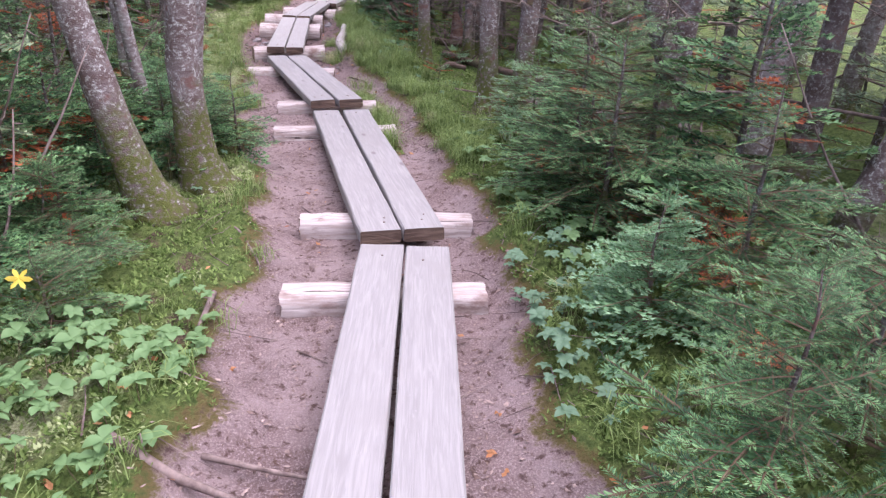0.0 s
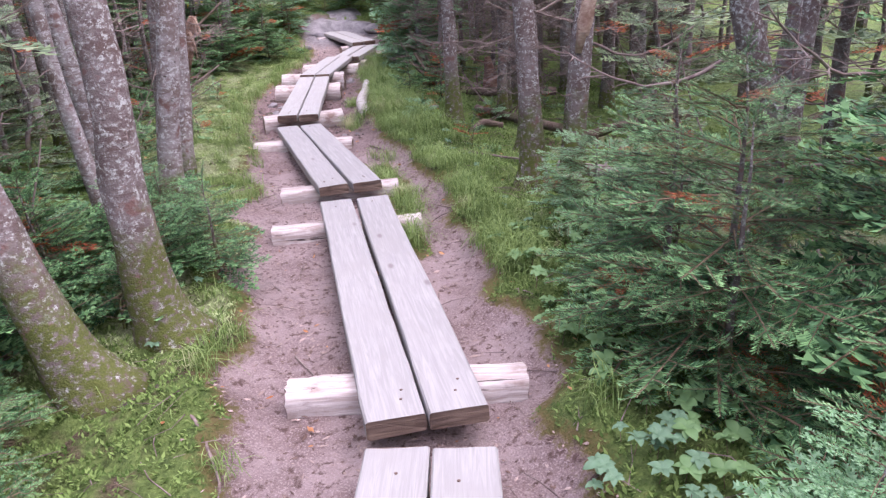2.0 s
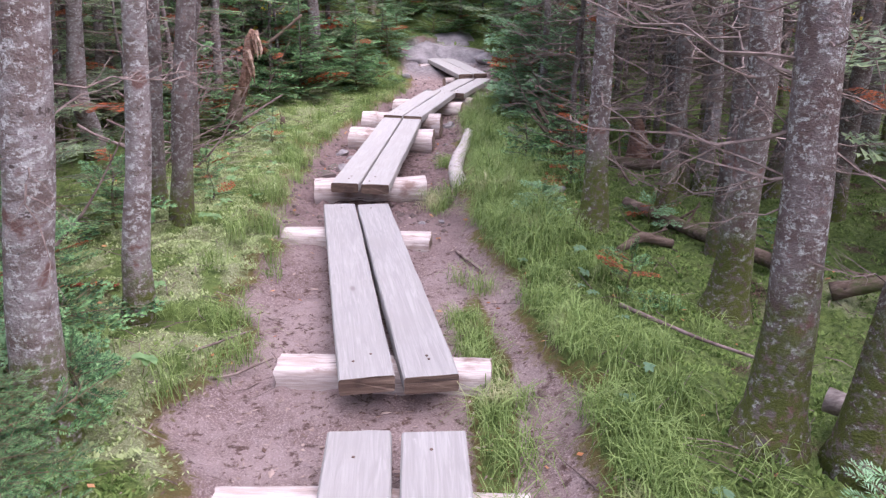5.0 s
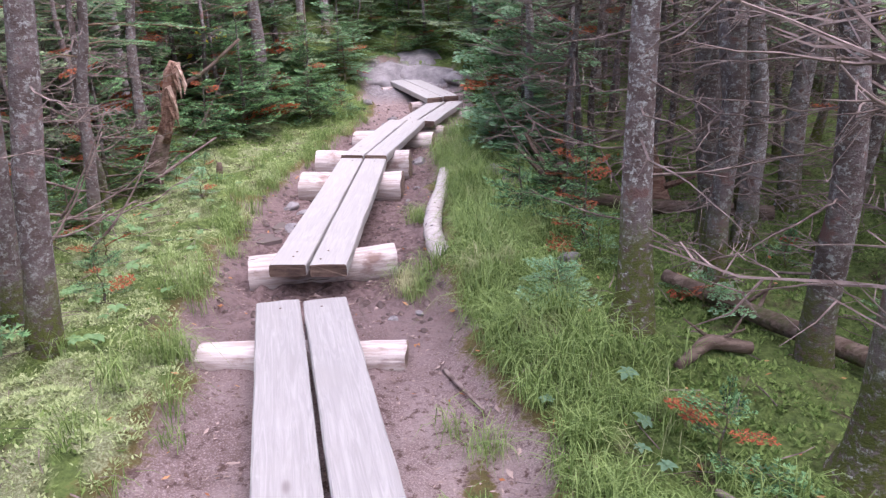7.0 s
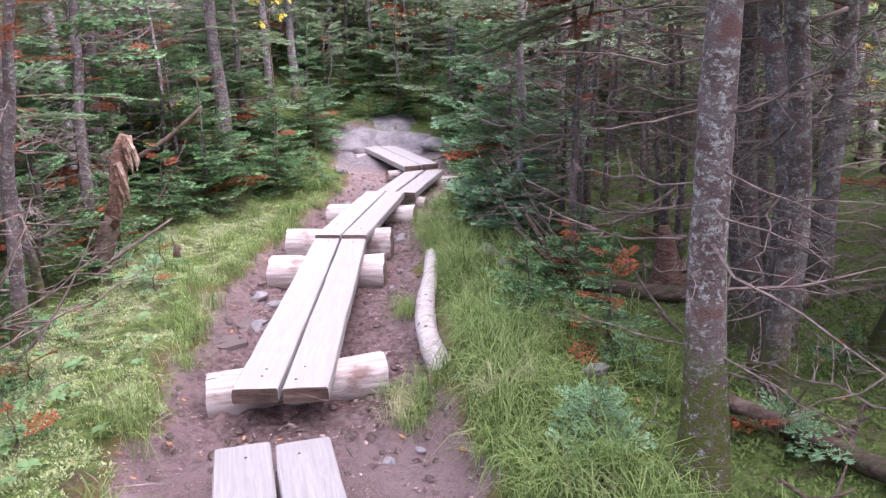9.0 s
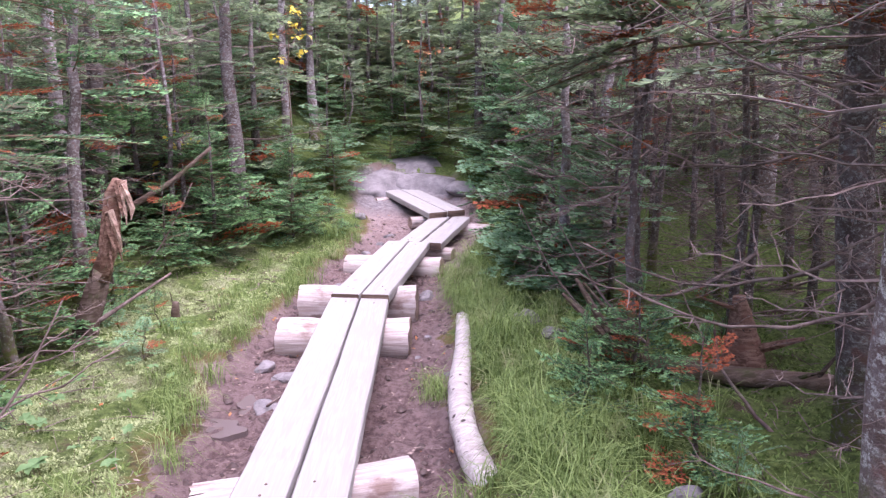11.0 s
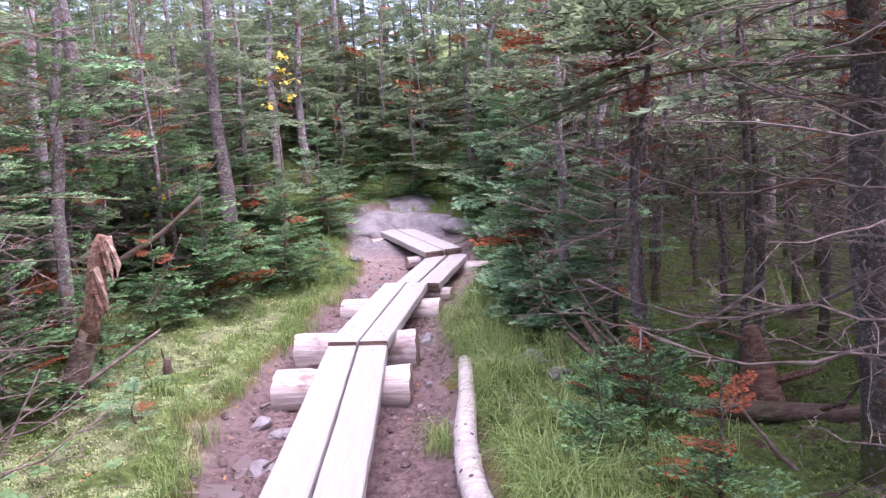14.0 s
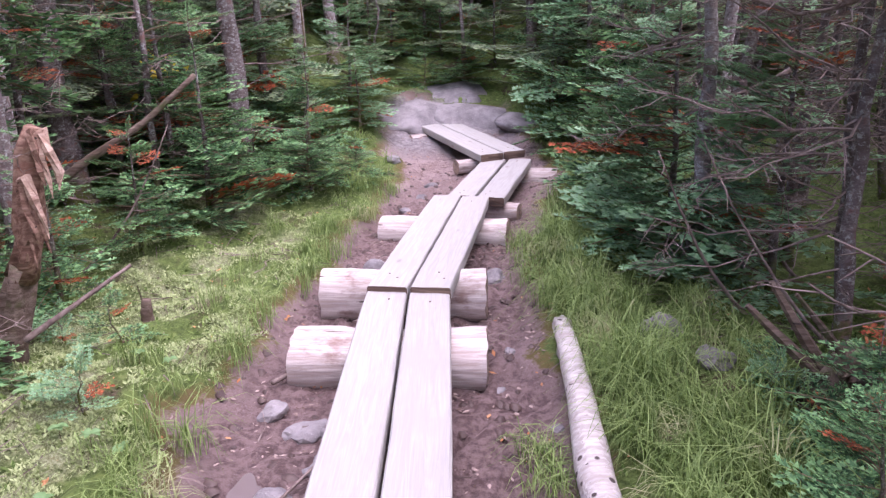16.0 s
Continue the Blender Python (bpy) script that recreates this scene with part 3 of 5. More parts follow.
def fir_spray(L, lod, gen, bare=0.15, green=0, dens=1.0):
    """A flat fir branch along x, of length L: materials 0 stem, 1 needles, 2 young, brightened needles at the shoot
    tips.
    """
    sp, ln, wd, gap, sides = LODS[lod]
    g = Geo()
    n = 7
    s = np.linspace(0, 1, n)
    bend = gen.normal(0, 0.06)
    pts = np.stack([s * L, bend * L * s ** 2, L * (0.1 * s - 0.22 * s ** 2 + 0.06 * s ** 4)], 1)

    def at(f):
        return np.array([np.interp(f, s, pts[:, i]) for i in range(3)])

    g.add(*tube(pts, 0.0085 * L * (1 - s * 0.85) + 0.001, 4 if lod < 2 else 3, False), 0)
    tw = []
    x, side = bare, 1
    while x < 0.97:
        side = -side
        ll = (0.5 * (1 - x) ** 0.75 * min(1, (x - bare) * 4 + 0.45) + 0.05) * L * gen.uniform(0.7, 1.15)
        a = radians(52 + gen.normal(0, 7)) * side
        p = at(x)
        e = p + np.array([math.cos(a) * ll, math.sin(a) * ll, gen.normal(-0.02, 0.05) * ll - 0.06 * ll])
        tw.append((p, e, ll))
        if sides and ll > 0.13:
            f = 0.3
            sd = 1
            while f < 0.92:
                sd = -sd
                l2 = ll * 0.42 * (1 - f) ** 0.6 + 0.025
                a2 = a + radians(45) * sd
                q = p + (e - p) * f
                tw.append((q, q + np.array([math.cos(a2) * l2, math.sin(a2) * l2, gen.normal(0, 0.06) * l2]), l2))
                f += gap * 0.9 / ll
        x += gap * 0.55 / L / dens
    tw.append((at(0.35), at(1.0), 0.6 * L))
    for p, e, ll in tw:
        if lod == 0 and ll > 0.06 or lod == 1 and ll > 0.16:
            g.add(*tube([p, (p + e) / 2, e], [0.0022, 0.0017, 0.0008], 3, False), 0)
        cut = p + (e - p) * gen.uniform(0.5, 0.72)
        g.add(*needles(p, cut, sp, ln, wd, gen, 0.25 if lod == 0 else 0.18, fine=lod == 0), 1)
        g.add(*needles(cut, e, sp, ln * 0.95, wd, gen, 0.25 if lod == 0 else 0.18, fine=lod == 0), 2)
    return g.arrays()


def dead_spray(L, gen, n_twigs=9, subs=2):
    """A bare dead branch along x with twigs."""
    g = Geo()
    n = 7
    s = np.linspace(0, 1, n)
    pts = np.stack([s * L, np.cumsum(gen.normal(0, 0.03 * L, n)), -0.24 * L * s + 0.26 * L * s ** 2 * gen.uniform(0.1, 1.5) + gen.normal(0, 0.012 * L, n)], 1)
    pts[0] = 0
    g.add(*tube(pts, 0.0085 * L ** 0.6 * (1 - s * 0.85) + 0.001, 4, False), 0)
    for j in range(n_twigs):
        f = gen.uniform(0.2, 0.98)
        p = np.array([np.interp(f, s, pts[:, i]) for i in range(3)])
        ll = L * gen.uniform(0.15, 0.42) * (1.1 - f * 0.6)
        a = radians(gen.uniform(25, 70)) * gen.choice([-1, 1])
        d = np.array([math.cos(a), math.sin(a), gen.normal(-0.05, 0.3)])
        m = p + d * ll * 0.5 + gen.normal(0, 0.02, 3) * ll
        e = p + d * ll + np.array([0.1 * ll, 0, gen.normal(0.05, 0.12) * ll])
        g.add(*tube([p, m, e], [0.0036 * L ** 0.5, 0.0025 * L ** 0.5, 0.0009], 3, False), 0)
        for _ in range(subs):
            h = gen.uniform(0.3, 0.9)
            q = p + (e - p) * h
            b2 = a + gen.normal(0, 0.8)
            e2 = q + np.array([math.cos(b2), math.sin(b2), gen.normal(0, 0.3)]) * ll * 0.4
            g.add(*tube([q, e2], [0.0022 * L ** 0.5, 0.0008], 3, False), 0)
    return g.arrays()


tg = np.random.default_rng(3)
SPRAYS = {0: [fir_spray(l, 0, tg) for l in (0.45, 0.45, 0.6, 0.6)],
          1: [fir_spray(l, 1, tg) for l in (0.6, 0.6, 0.8, 0.8)],
          2: [fir_spray(l, 2, tg) for l in (1.0, 1.0, 1.2, 1.2)],
          3: [fir_spray(l, 3, tg) for l in (0.9, 0.9, 1.1, 1.1)]}
DEAD = [dead_spray(1.0, tg, k, 1) for k in (6, 9, 12, 15, 10)]
DEAD_FAR = [dead_spray(1.0, tg, k, 0) for k in (5, 6, 7, 8)]
DEAD_MESH = [mesh_of("dead_branch", tpl, [M_TWIG]) for tpl in DEAD]


def place(geo, tpl, origin, azim, pitch, roll, scale, mats):
    v, t, m = tpl
    R = np.array(Euler((roll, -pitch, azim)).to_matrix())
    geo.add((v * scale) @ R.T + np.asarray(origin), t, np.asarray(mats)[m])


def trunk_points(lean, height, gen, n=20, wob=0.016, sweep=0.0):
    s = np.linspace(0, 1, n) ** 1.3
    z = s * height
    w = np.cumsum(gen.normal(0, wob, (n, 2)), 0) * s[:, None] ** 0.5
    w[0] = 0
    bow = gen.normal(0, 0.035, 2)
    w = w + np.sin(z[:, None] * gen.uniform(1.4, 2.6) + gen.uniform(0, 6)) * bow * np.clip(z, 0, 1)[:, None]
    w[:, 0] += sweep * np.exp(-z / 0.28)
    return np.stack([lean[0] * z + w[:, 0], lean[1] * z + w[:, 1], z - 0.12], 1)


def trunk_geo(pts, r, height, gen, sides=14, flare=0.55):
    z = pts[:, 2]
    rad = r * (1 - 0.8 * np.clip(z / height, 0, 1)) * (1 + flare * np.exp(-np.clip(z + 0.12, 0, 9) / 0.16)) * (1 + gen.normal(0, 0.02, len(z)))
    v, t = tube(pts, np.maximum(rad, 0.008), sides, True, 0.035, gen)
    return v, t


def fir_tree(name, base, r, height, gen, label, group="", lean=(0, 0), live=(2.2, 1.0), n_live=40, n_dead=35, dead=(0.3, 2.6), dead_len=(0.4, 1.1), lod=2,
             spread=1.1, rust=0.05, bark_m=None, needle=None, snag=False, aim=None, sides=14, flare=0.55, shoots=0, single=False, sweep=0.0):
    """A fir with bare dead lower branches and a live crown. live: where the crown begins (m) and its end as a part of the height."""
    root = thing(name, Matrix.Translation(base), label, "tree", group)
    pts = trunk_points(lean, height, gen, sweep=sweep)
    child("trunk", mesh_of("trunk", Geo_one(*trunk_geo(pts, r, height, gen, sides, flare)), [bark_m or M_BARK], True), root)

    def on(z):
        return np.array([np.interp(z, pts[:, 2], pts[:, i]) for i in range(3)])

    def way():
        if aim is not None and gen.random() < 0.6:
            return radians(aim) + gen.normal(0, 0.7)
        return gen.uniform(0, 2 * np.pi)

    if n_dead and single:
        for _ in range(n_dead):
            z = gen.uniform(*dead)
            m = Matrix.LocRotScale(on(z), Euler((gen.uniform(-0.6, 0.6), gen.normal(0.02, 0.22), way())), [gen.uniform(*dead_len)] * 3)
            child("dead_branch", DEAD_MESH[gen.integers(len(DEAD))], root, "", m)
    elif n_dead:
        g = Geo()
        for _ in range(n_dead):
            z = gen.uniform(*dead)
            tpl = DEAD_FAR[gen.integers(len(DEAD_FAR))]
            place(g, tpl, on(z), way(), gen.normal(-0.02, 0.22), gen.uniform(-0.6, 0.6), gen.uniform(*dead_len), [0])
        tagged(child("deadwood", mesh_of("deadwood", g, [M_TWIG]), root, "tangle of bare grey twigs"), kind="stuff")
    # Upper boughs mostly rise out of view, where they only block sky light.
    if n_live and not snag:
        g = Geo()
        top = height * live[1]
        for i in range(n_live):
            f = (i + gen.random()) / n_live
            z = live[0] + (top - live[0]) * f
            ln = spread * (1 - 0.8 * f) * gen.uniform(0.65, 1.1)
            k = SPRAYS[lod]
            tpl = k[gen.integers(len(k))]
            size = max(0.25, ln / tpl[0][:, 0].max())
            mm = [0, 1, 3]
            if gen.random() < rust:
                tpl, mm, size = SPRAYS[1][gen.integers(4)], [0, 2, 2], max(0.3, ln * gen.uniform(.45, .9))
            place(g, tpl, on(z), way(), gen.normal(0.02 + 0.35 * f, 0.16), gen.normal(0, 0.2), size, mm)
        for i in range(shoots):
            z = gen.uniform(0.4, live[0])
            tpl = SPRAYS[lod][gen.integers(4)]
            place(g, tpl, on(z) , way(), gen.normal(-0.05, 0.2), 0, gen.uniform(0.4, 0.8), [0, 2, 2] if gen.random() < 0.3 else [0, 1, 3])
        child("crown", mesh_of("crown", g, [M_STEM, needle or M_NEEDLE, M_RUST, TIPS[needle or M_NEEDLE]]), root, "green needled boughs")
    return root


# ---- trees beside the trail ----
TREES = [
    # x, y, radius, lean x, lean y, bark: 0 grey, 1 dark, 2 mossy foot
    (-.82, 4.08, .1, -.2, .0, 2), (-.6, 4.52, .105, -.02, .02, 2), (-1.26, 6.6, .075, -.08, .0, 0), (-1.0, 5.6, .05, -.1, .0, 0),
    (2.36, 8.23, .07, -.05, .0, 1), (2.8, 4.86, .105, .02, .0, 2), (2.89, 3.93, .1, .08, .0, 0), (2.5, 2.71, .08, .46, .1, 1), (3.24, 3.9, .085, .06, 0, 1),
    (-.79, 6.21, .085, .12, .0, 0), (-.89, 7.24, .064, .12, .0, 0), (-1.1, 8.52, .068, .14, .0, 1), (-1.32, 8.75, .06, .05, .0, 1),
    (1.62, 8.47, .072, -.026, .0, 2), (2.1, 7.4, .085, -.05, .0, 2), (1.8, 6.22, .088, -.05, .0, 2),
    (2.42, 9.46, .062, -.06, .0, 1), (2.87, 10.01, .075, .0, .0, 0), (2.3, 9.15, .057, -.045, .0, 1), (3.3, 9.75, .085, .25, .0, 1), (3.61, 10.8, .08, -.01, .0, 0),
    (-1.64, 10.43, .046, .11, .0, 1), (-1.01, 17.9, .08, .012, .0, 0), (-.62, 18.1, .075, .013, .0, 0), (-.13, 20.6, .075, .03, .0, 0),
    (-2.64, 14.05, .086, .03, .0, 0), (2.7, 14.04, .065, .0, .0, 0), (3.17, 14.93, .06, .04, .0, 0), (1.84, 12.6, .05, -.01, .0, 0), (4.69, 14.67, .11, -.01, .0, 0),
    (2.71, 10.09, .1, -.09, .0, 1), (-2.1, 12.9, .06, .05, .0, 1), (2.0, 11.4, .035, .03, .05, 1), (2.2, 11.7, .03, -.1, .0, 1),
]
mt = np.random.default_rng(11)
for i, (x, y, r, lx, ly, dk) in enumerate(TREES):
    h = (mt.uniform(4.6, 5.6) if r > 0.055 else mt.uniform(3.4, 4.2)) * (0.84 if y > 9.5 else 1.0)
    right = x > 0.5
    far = y > 10
    # thick: overhanging boughs, with more added overhead to shade the thicket.
    thick = right and 10 < y < 16
    bushy = not right and y > 12
    label = ("grey lichen-spotted fir with bare lower trunk", "dark-barked spruce with bare dead lower branches", "grey fir with a mossy swollen foot")[dk]
    live = 1.9 if thick else 1.25 if bushy else 1.1 if far else 2.2
    n_dead = 32 if thick else (30 if right else 12) if y > 4.5 else 7
    lod = 1 if thick or bushy else (0 if x < 0 else 1) if 8 < y < 17 else 2
    fir = fir_tree("fir_tree", (x, y, hgt(x, y)), r, h, mt, label, "trees beside the trail", (lx, ly), (live, 1.0), 36 if thick else 40 if bushy else 24, n_dead,
                   (0.9 if y < 8 or not right else 0.4, 2.8), (0.3, 0.85) if right else (0.2, 0.6), lod, 1.15 if thick else 1.05 if bushy else 0.85, 0.34 if thick else 0.14 if bushy else 0.2,
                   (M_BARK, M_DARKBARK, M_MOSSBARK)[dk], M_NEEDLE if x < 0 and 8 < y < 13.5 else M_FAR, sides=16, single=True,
                   flare=1.4 if dk == 2 else 0.55, sweep=0.1 if y < 5 and x < 0 else -0.04 if dk == 2 else 0.0, aim=190 if thick else None)
    if (x, y) == (2.8, 4.86):
        limb = np.array([(0, 0, .5), (-.07, -.02, .72), (-.2, -.03, .98), (-.3, -.02, 1.3), (-.36, 0, 1.8), (-.42, .02, 2.6), (-.5, .02, 3.6)])
        child("limb", mesh_of("limb", Geo_one(*tube(limb, [.07, .082, .08, .074, .066, .05, .02], 14, True, .05, mt)), [M_MOSSBARK], True), fir, "crooked second stem")

THICKET = [(2.6, 12.9), (3.1, 12.4), (2.75, 11.5), (3.4, 13.6), (3.0, 11.7), (3.8, 12.6), (2.9, 13.4), (2.9, 15.2), (3.9, 11.4), (3.3, 10.9), (3.6, 12.0), (4.2, 12.1), (4.4, 13.1), (3.9, 13.9), (3.3, 14.4), (4.6, 14.1), (4.0, 15.0), (3.5, 15.8), (4.9, 12.7), (5.2, 13.6), (4.5, 11.2), (5.0, 11.8), (4.8, 15.4), (-1.9, 11.4), (-2.4, 12.2), (-2.2, 13.6), (-1.8, 14.6)]
for x, y in THICKET:
    fir_tree("spruce_sapling", (x, y, hgt(x, y)), mt.uniform(.025, .05), mt.uniform(3.0, 4.2), mt, "thin spruce bristling with dead twigs and rusty needles",
             "spruce thicket", (mt.normal(0, .05), mt.normal(0, .04)), (1.2, 1.0), 18, 34, (0.2, 2.4), (0.3, 0.85), 0 if x < 0 else 1, 0.8, 0.35, M_DARKBARK, M_NEEDLE if x < 0 else M_FAR, sides=8, single=True)

# ---- the forest behind: a few kinds, copied ----
kinds = []
ft = np.random.default_rng(23)
for j in range(3):
    kinds.append(fir_tree("spruce_tree", (0, 0, 0), 0.08 + 0.015 * j, 5.0 + 0.4 * j, ft, "tall spruce with bare dead branches low down", "forest trees", (ft.normal(0, .03), ft.normal(0, .03)),
                          (1.5 + 0.3 * j, 1.0), 24, 18, (0.3, 3.0), (0.4, 1.15), 2, 1.25, 0.2, M_DARKBARK if j != 1 else M_BARK, M_FAR, sides=9, shoots=3))
for j in range(3):
    kinds.append(fir_tree("fir_tree", (0, 0, 0), 0.06, 4.2 + 0.7 * j, ft, "bushy green fir with boughs to the ground", "forest trees", (0, 0),
                          (0.35, 1.0), 38, 12, (0.2, 1.6), (0.3, 0.9), 2, 1.3, 0.13, M_DARKBARK, M_FAR, sides=9))
kinds.append(fir_tree("fir_tree", (0, 0, 0), 0.06, 4.0, ft, "dense green fir clothed to the ground", "forest trees", (0, 0), (0.15, 1.0), 52, 6, (0.2, 1.6), (0.3, 0.7), 3, 1.1, 0.05, M_DARKBARK, M_FAR, sides=8))
kinds.append(fir_tree("fir_tree", (0, 0, 0), 0.05, 3.0, ft, "dense green fir clothed to the ground", "forest trees", (0, 0), (0.1, 1.0), 44, 4, (0.2, 1.4), (0.3, 0.6), 3, 0.9, 0.04, M_DARKBARK, M_FAR, sides=8))
spots = [(t[0], t[1]) for t in TREES] + THICKET
count = 0
tries = 0
first = [True] * 8
while count < 245 and tries < 9000:
    tries += 1
    if count < 60:
        # Trees at negative y stay unseen; they are kept to block light.
        x, y = ft.uniform(-5.5, 6.5), ft.uniform(-4, 10)
    elif count < 150:
        y = ft.uniform(9, 20)
        x = 0.4 + ft.uniform(-1, 1) * (2.2 + 0.55 * (y - 6))
    else:
        y = ft.uniform(18.5, 25) if count < 222 else ft.uniform(25, 30)
        x = 0.4 + ft.uniform(-1, 1) * (1.5 + 0.5 * (y - 7))
    l, rr = float(np.interp(y, TY, TL)), float(np.interp(y, TY, TR))
    gapl, gapr = (1.7 if 8 < y < 14.5 else 1.5, 1.7)
    if 4.5 < y < 12.5:
        gapr = 2.3
    if y > 16.5:
        gapl, gapr = 0.7, 0.6
    if 18.3 < y < 20.6:
        gapl, gapr = 1.0, 1.6
    if y > 20.6:
        gapl, gapr = -9, -9
    if l - gapl < x < rr + gapr:
        continue
    dmin = 0.95 if y > 18.3 else 0.75 if y > 9 else 0.95
    if min((x - a) ** 2 + (y - c) ** 2 for a, c in spots) < dmin ** 2:
        continue
    spots.append((x, y))
    bushy = y > 16.5 and ft.random() < 0.8 or (x < -1.5 and y > 11 and ft.random() < 0.85) or ft.random() < 0.22
    k = (3 if bushy else 0) + int(ft.integers(3))
    if y > 18.3:
        k = 6 + int(ft.integers(2))
    m = pose(x, y, hgt(x, y), 0, 0, ft.uniform(0, 360)) @ Matrix.Diagonal((*([ft.uniform(0.8, 1.2)] * 2), ft.uniform(0.85, 1.25) * (0.92 if y > 18.3 else 0.76 if y > 9.5 else 1.0), 1))
    if first[k]:
        kinds[k].matrix_basis = m
        first[k] = False
    else:
        copy_thing(kinds[k], Matrix.Translation(m.translation) @ m.to_euler().to_matrix().to_4x4()).scale = m.to_scale()
    count += 1

# young dense firs filling the understorey
shrubs = [fir_tree("young_fir", (0, 0, 0), 0.022 + 0.006 * j, 1.3 + 0.6 * j, ft, "dense young fir in the forest understorey", "young forest firs", (0, 0), (0.08, 1.0), 27 + 4 * j, 3, (0.2, .9), (0.2, 0.4), 2,
                   0.62 + 0.14 * j, 0.1, M_DARKBARK, M_FAR, sides=6) for j in range(3)]
used = [False] * 3
count = tries = 0
while count < 138 and tries < 6000:
    tries += 1
    if count < 50:
        x, y = ft.uniform(-4.5, 4.0), ft.uniform(16.3, 23)
    elif count < 80:
        x, y = ft.uniform(-5.0, -2.5), ft.uniform(8.5, 17)
    elif count < 92:
        x, y = ft.uniform(-3.5, -1.7), ft.uniform(2.5, 8.5)
    elif count < 104:
        x, y = ft.uniform(3.2, 6.5), ft.uniform(10, 17)
    elif count < 116:
        x, y = ft.uniform(3.4, 6.5), ft.uniform(0, 9)
    else:
        x, y = ft.uniform(-5.5, 4.5), ft.uniform(19, 26)
    l, rr = float(np.interp(y, TY, TL)), float(np.interp(y, TY, TR))
    if y < 18.3 and l - 0.65 < x < rr + 0.6 or min((x - a) ** 2 + (y - c) ** 2 for a, c in spots) < 0.2:
        continue
    spots.append((x, y))
    k = int(ft.integers(3))
    m = pose(x, y, hgt(x, y) - .02, 0, 0, ft.uniform(0, 360))
    if used[k]:
        o = copy_thing(shrubs[k], m)
    else:
        o, used[k] = shrubs[k], True
        o.matrix_basis = m
    o.scale = [ft.uniform(.75, 1.2)] * 3
    count += 1

# woods farther off on all sides: one joined mass of simple firs
wg = np.random.default_rng(51)
g = Geo()
placed = 0
while placed < 240:
    x, y = wg.uniform(-24, 26), wg.uniform(-16, 44)
    if -7.5 < x < 8.5 and -3.5 < y < 30:
        continue
    l, r = float(np.interp(y, TY, TL)), float(np.interp(y, TY, TR))
    if y < 18 and l - 1.2 < x < r + 1.2:
        continue
    placed += 1
    hh, z = wg.uniform(3.5, 6.0), hgt(x, y)
    g.add(*tube([(x, y, z - .1), (x, y, z + hh)], [.09, .015], 5), 0)
    for k in range(14):
        f = (k + wg.random()) / 14
        zz, ln, az = z + 0.6 + (hh - 0.7) * f, 1.3 * (1 - .85 * f), wg.uniform(0, 6.28)
        d, sd = np.array([math.cos(az), math.sin(az), -.2]), np.array([-math.sin(az), math.cos(az), 0])
        o = np.array([x, y, zz])
        for q in range(5):
            a, e = o + d * ln * q / 6, o + d * ln * (q + 2) / 6
            ww = ln * .42 * (1 - q / 6)
            g.add([a, e + sd * ww - (0, 0, .1 * ww), e, e - sd * ww - (0, 0, .1 * ww)], [(0, 1, 2), (0, 2, 3)], 1)
tagged(new("far_woods", mesh_of("far_woods", g, [M_DARKBARK, M_FAR])), "dense fir woods all around the trail", "woods", kind="stuff")


# ---- young firs along the trail ----
def fir_sapling(x, y, height, spread, n, lod, gen, label, needle=None, rust=0.04, aim=None, tilt=0.25, low=0.06, group="young firs"):
    """A young fir with boughs down to the ground: a thin stem and a crown."""
    root = thing("fir_sapling", pose(x, y, hgt(x, y) - 0.01), label, "sapling", group)
    pts = np.stack([np.cumsum(gen.normal(0, 0.008, 8)), np.cumsum(gen.normal(0, 0.008, 8)), np.linspace(-0.03, height, 8)], 1)
    rad = (0.006 + 0.014 * height) * (1 - np.linspace(0, 0.9, 8))
    child("trunk", mesh_of("trunk", Geo_one(*tube(pts, rad, 7, True)), [M_DARKBARK], True), root)
    g = Geo()
    for i in range(n):
        f = (i + gen.random()) / n
        z = low + (height - low) * f
        o = np.array([np.interp(z, pts[:, 2], pts[:, k]) for k in range(3)])
        tpl = SPRAYS[lod][gen.integers(4)]
        size = max(0.22, spread * (1 - f) ** 0.55 * gen.uniform(0.6, 1.15) / tpl[0][:, 0].max())
        size = min(size, 1.3) if lod == 0 else size
        az = radians(aim) + gen.normal(0, 0.8) if aim is not None and gen.random() < 0.5 else gen.uniform(0, 2 * np.pi)
        place(g, tpl, o, az, gen.normal(tilt * (0.3 + f), 0.15), gen.normal(0, 0.2), size, [0, 2, 2] if gen.random() < rust else [0, 1, 3])
    place(g, SPRAYS[lod][0], pts[-1] - (0, 0, 0.05), 0, 1.45, 0, max(0.25, height * 0.25), [0, 1, 3])
    child("crown", mesh_of("crown", g, [M_STEM, needle or M_NEEDLE, M_RUST, TIPS[needle or M_NEEDLE]]), root, "flat needled boughs")
    return root


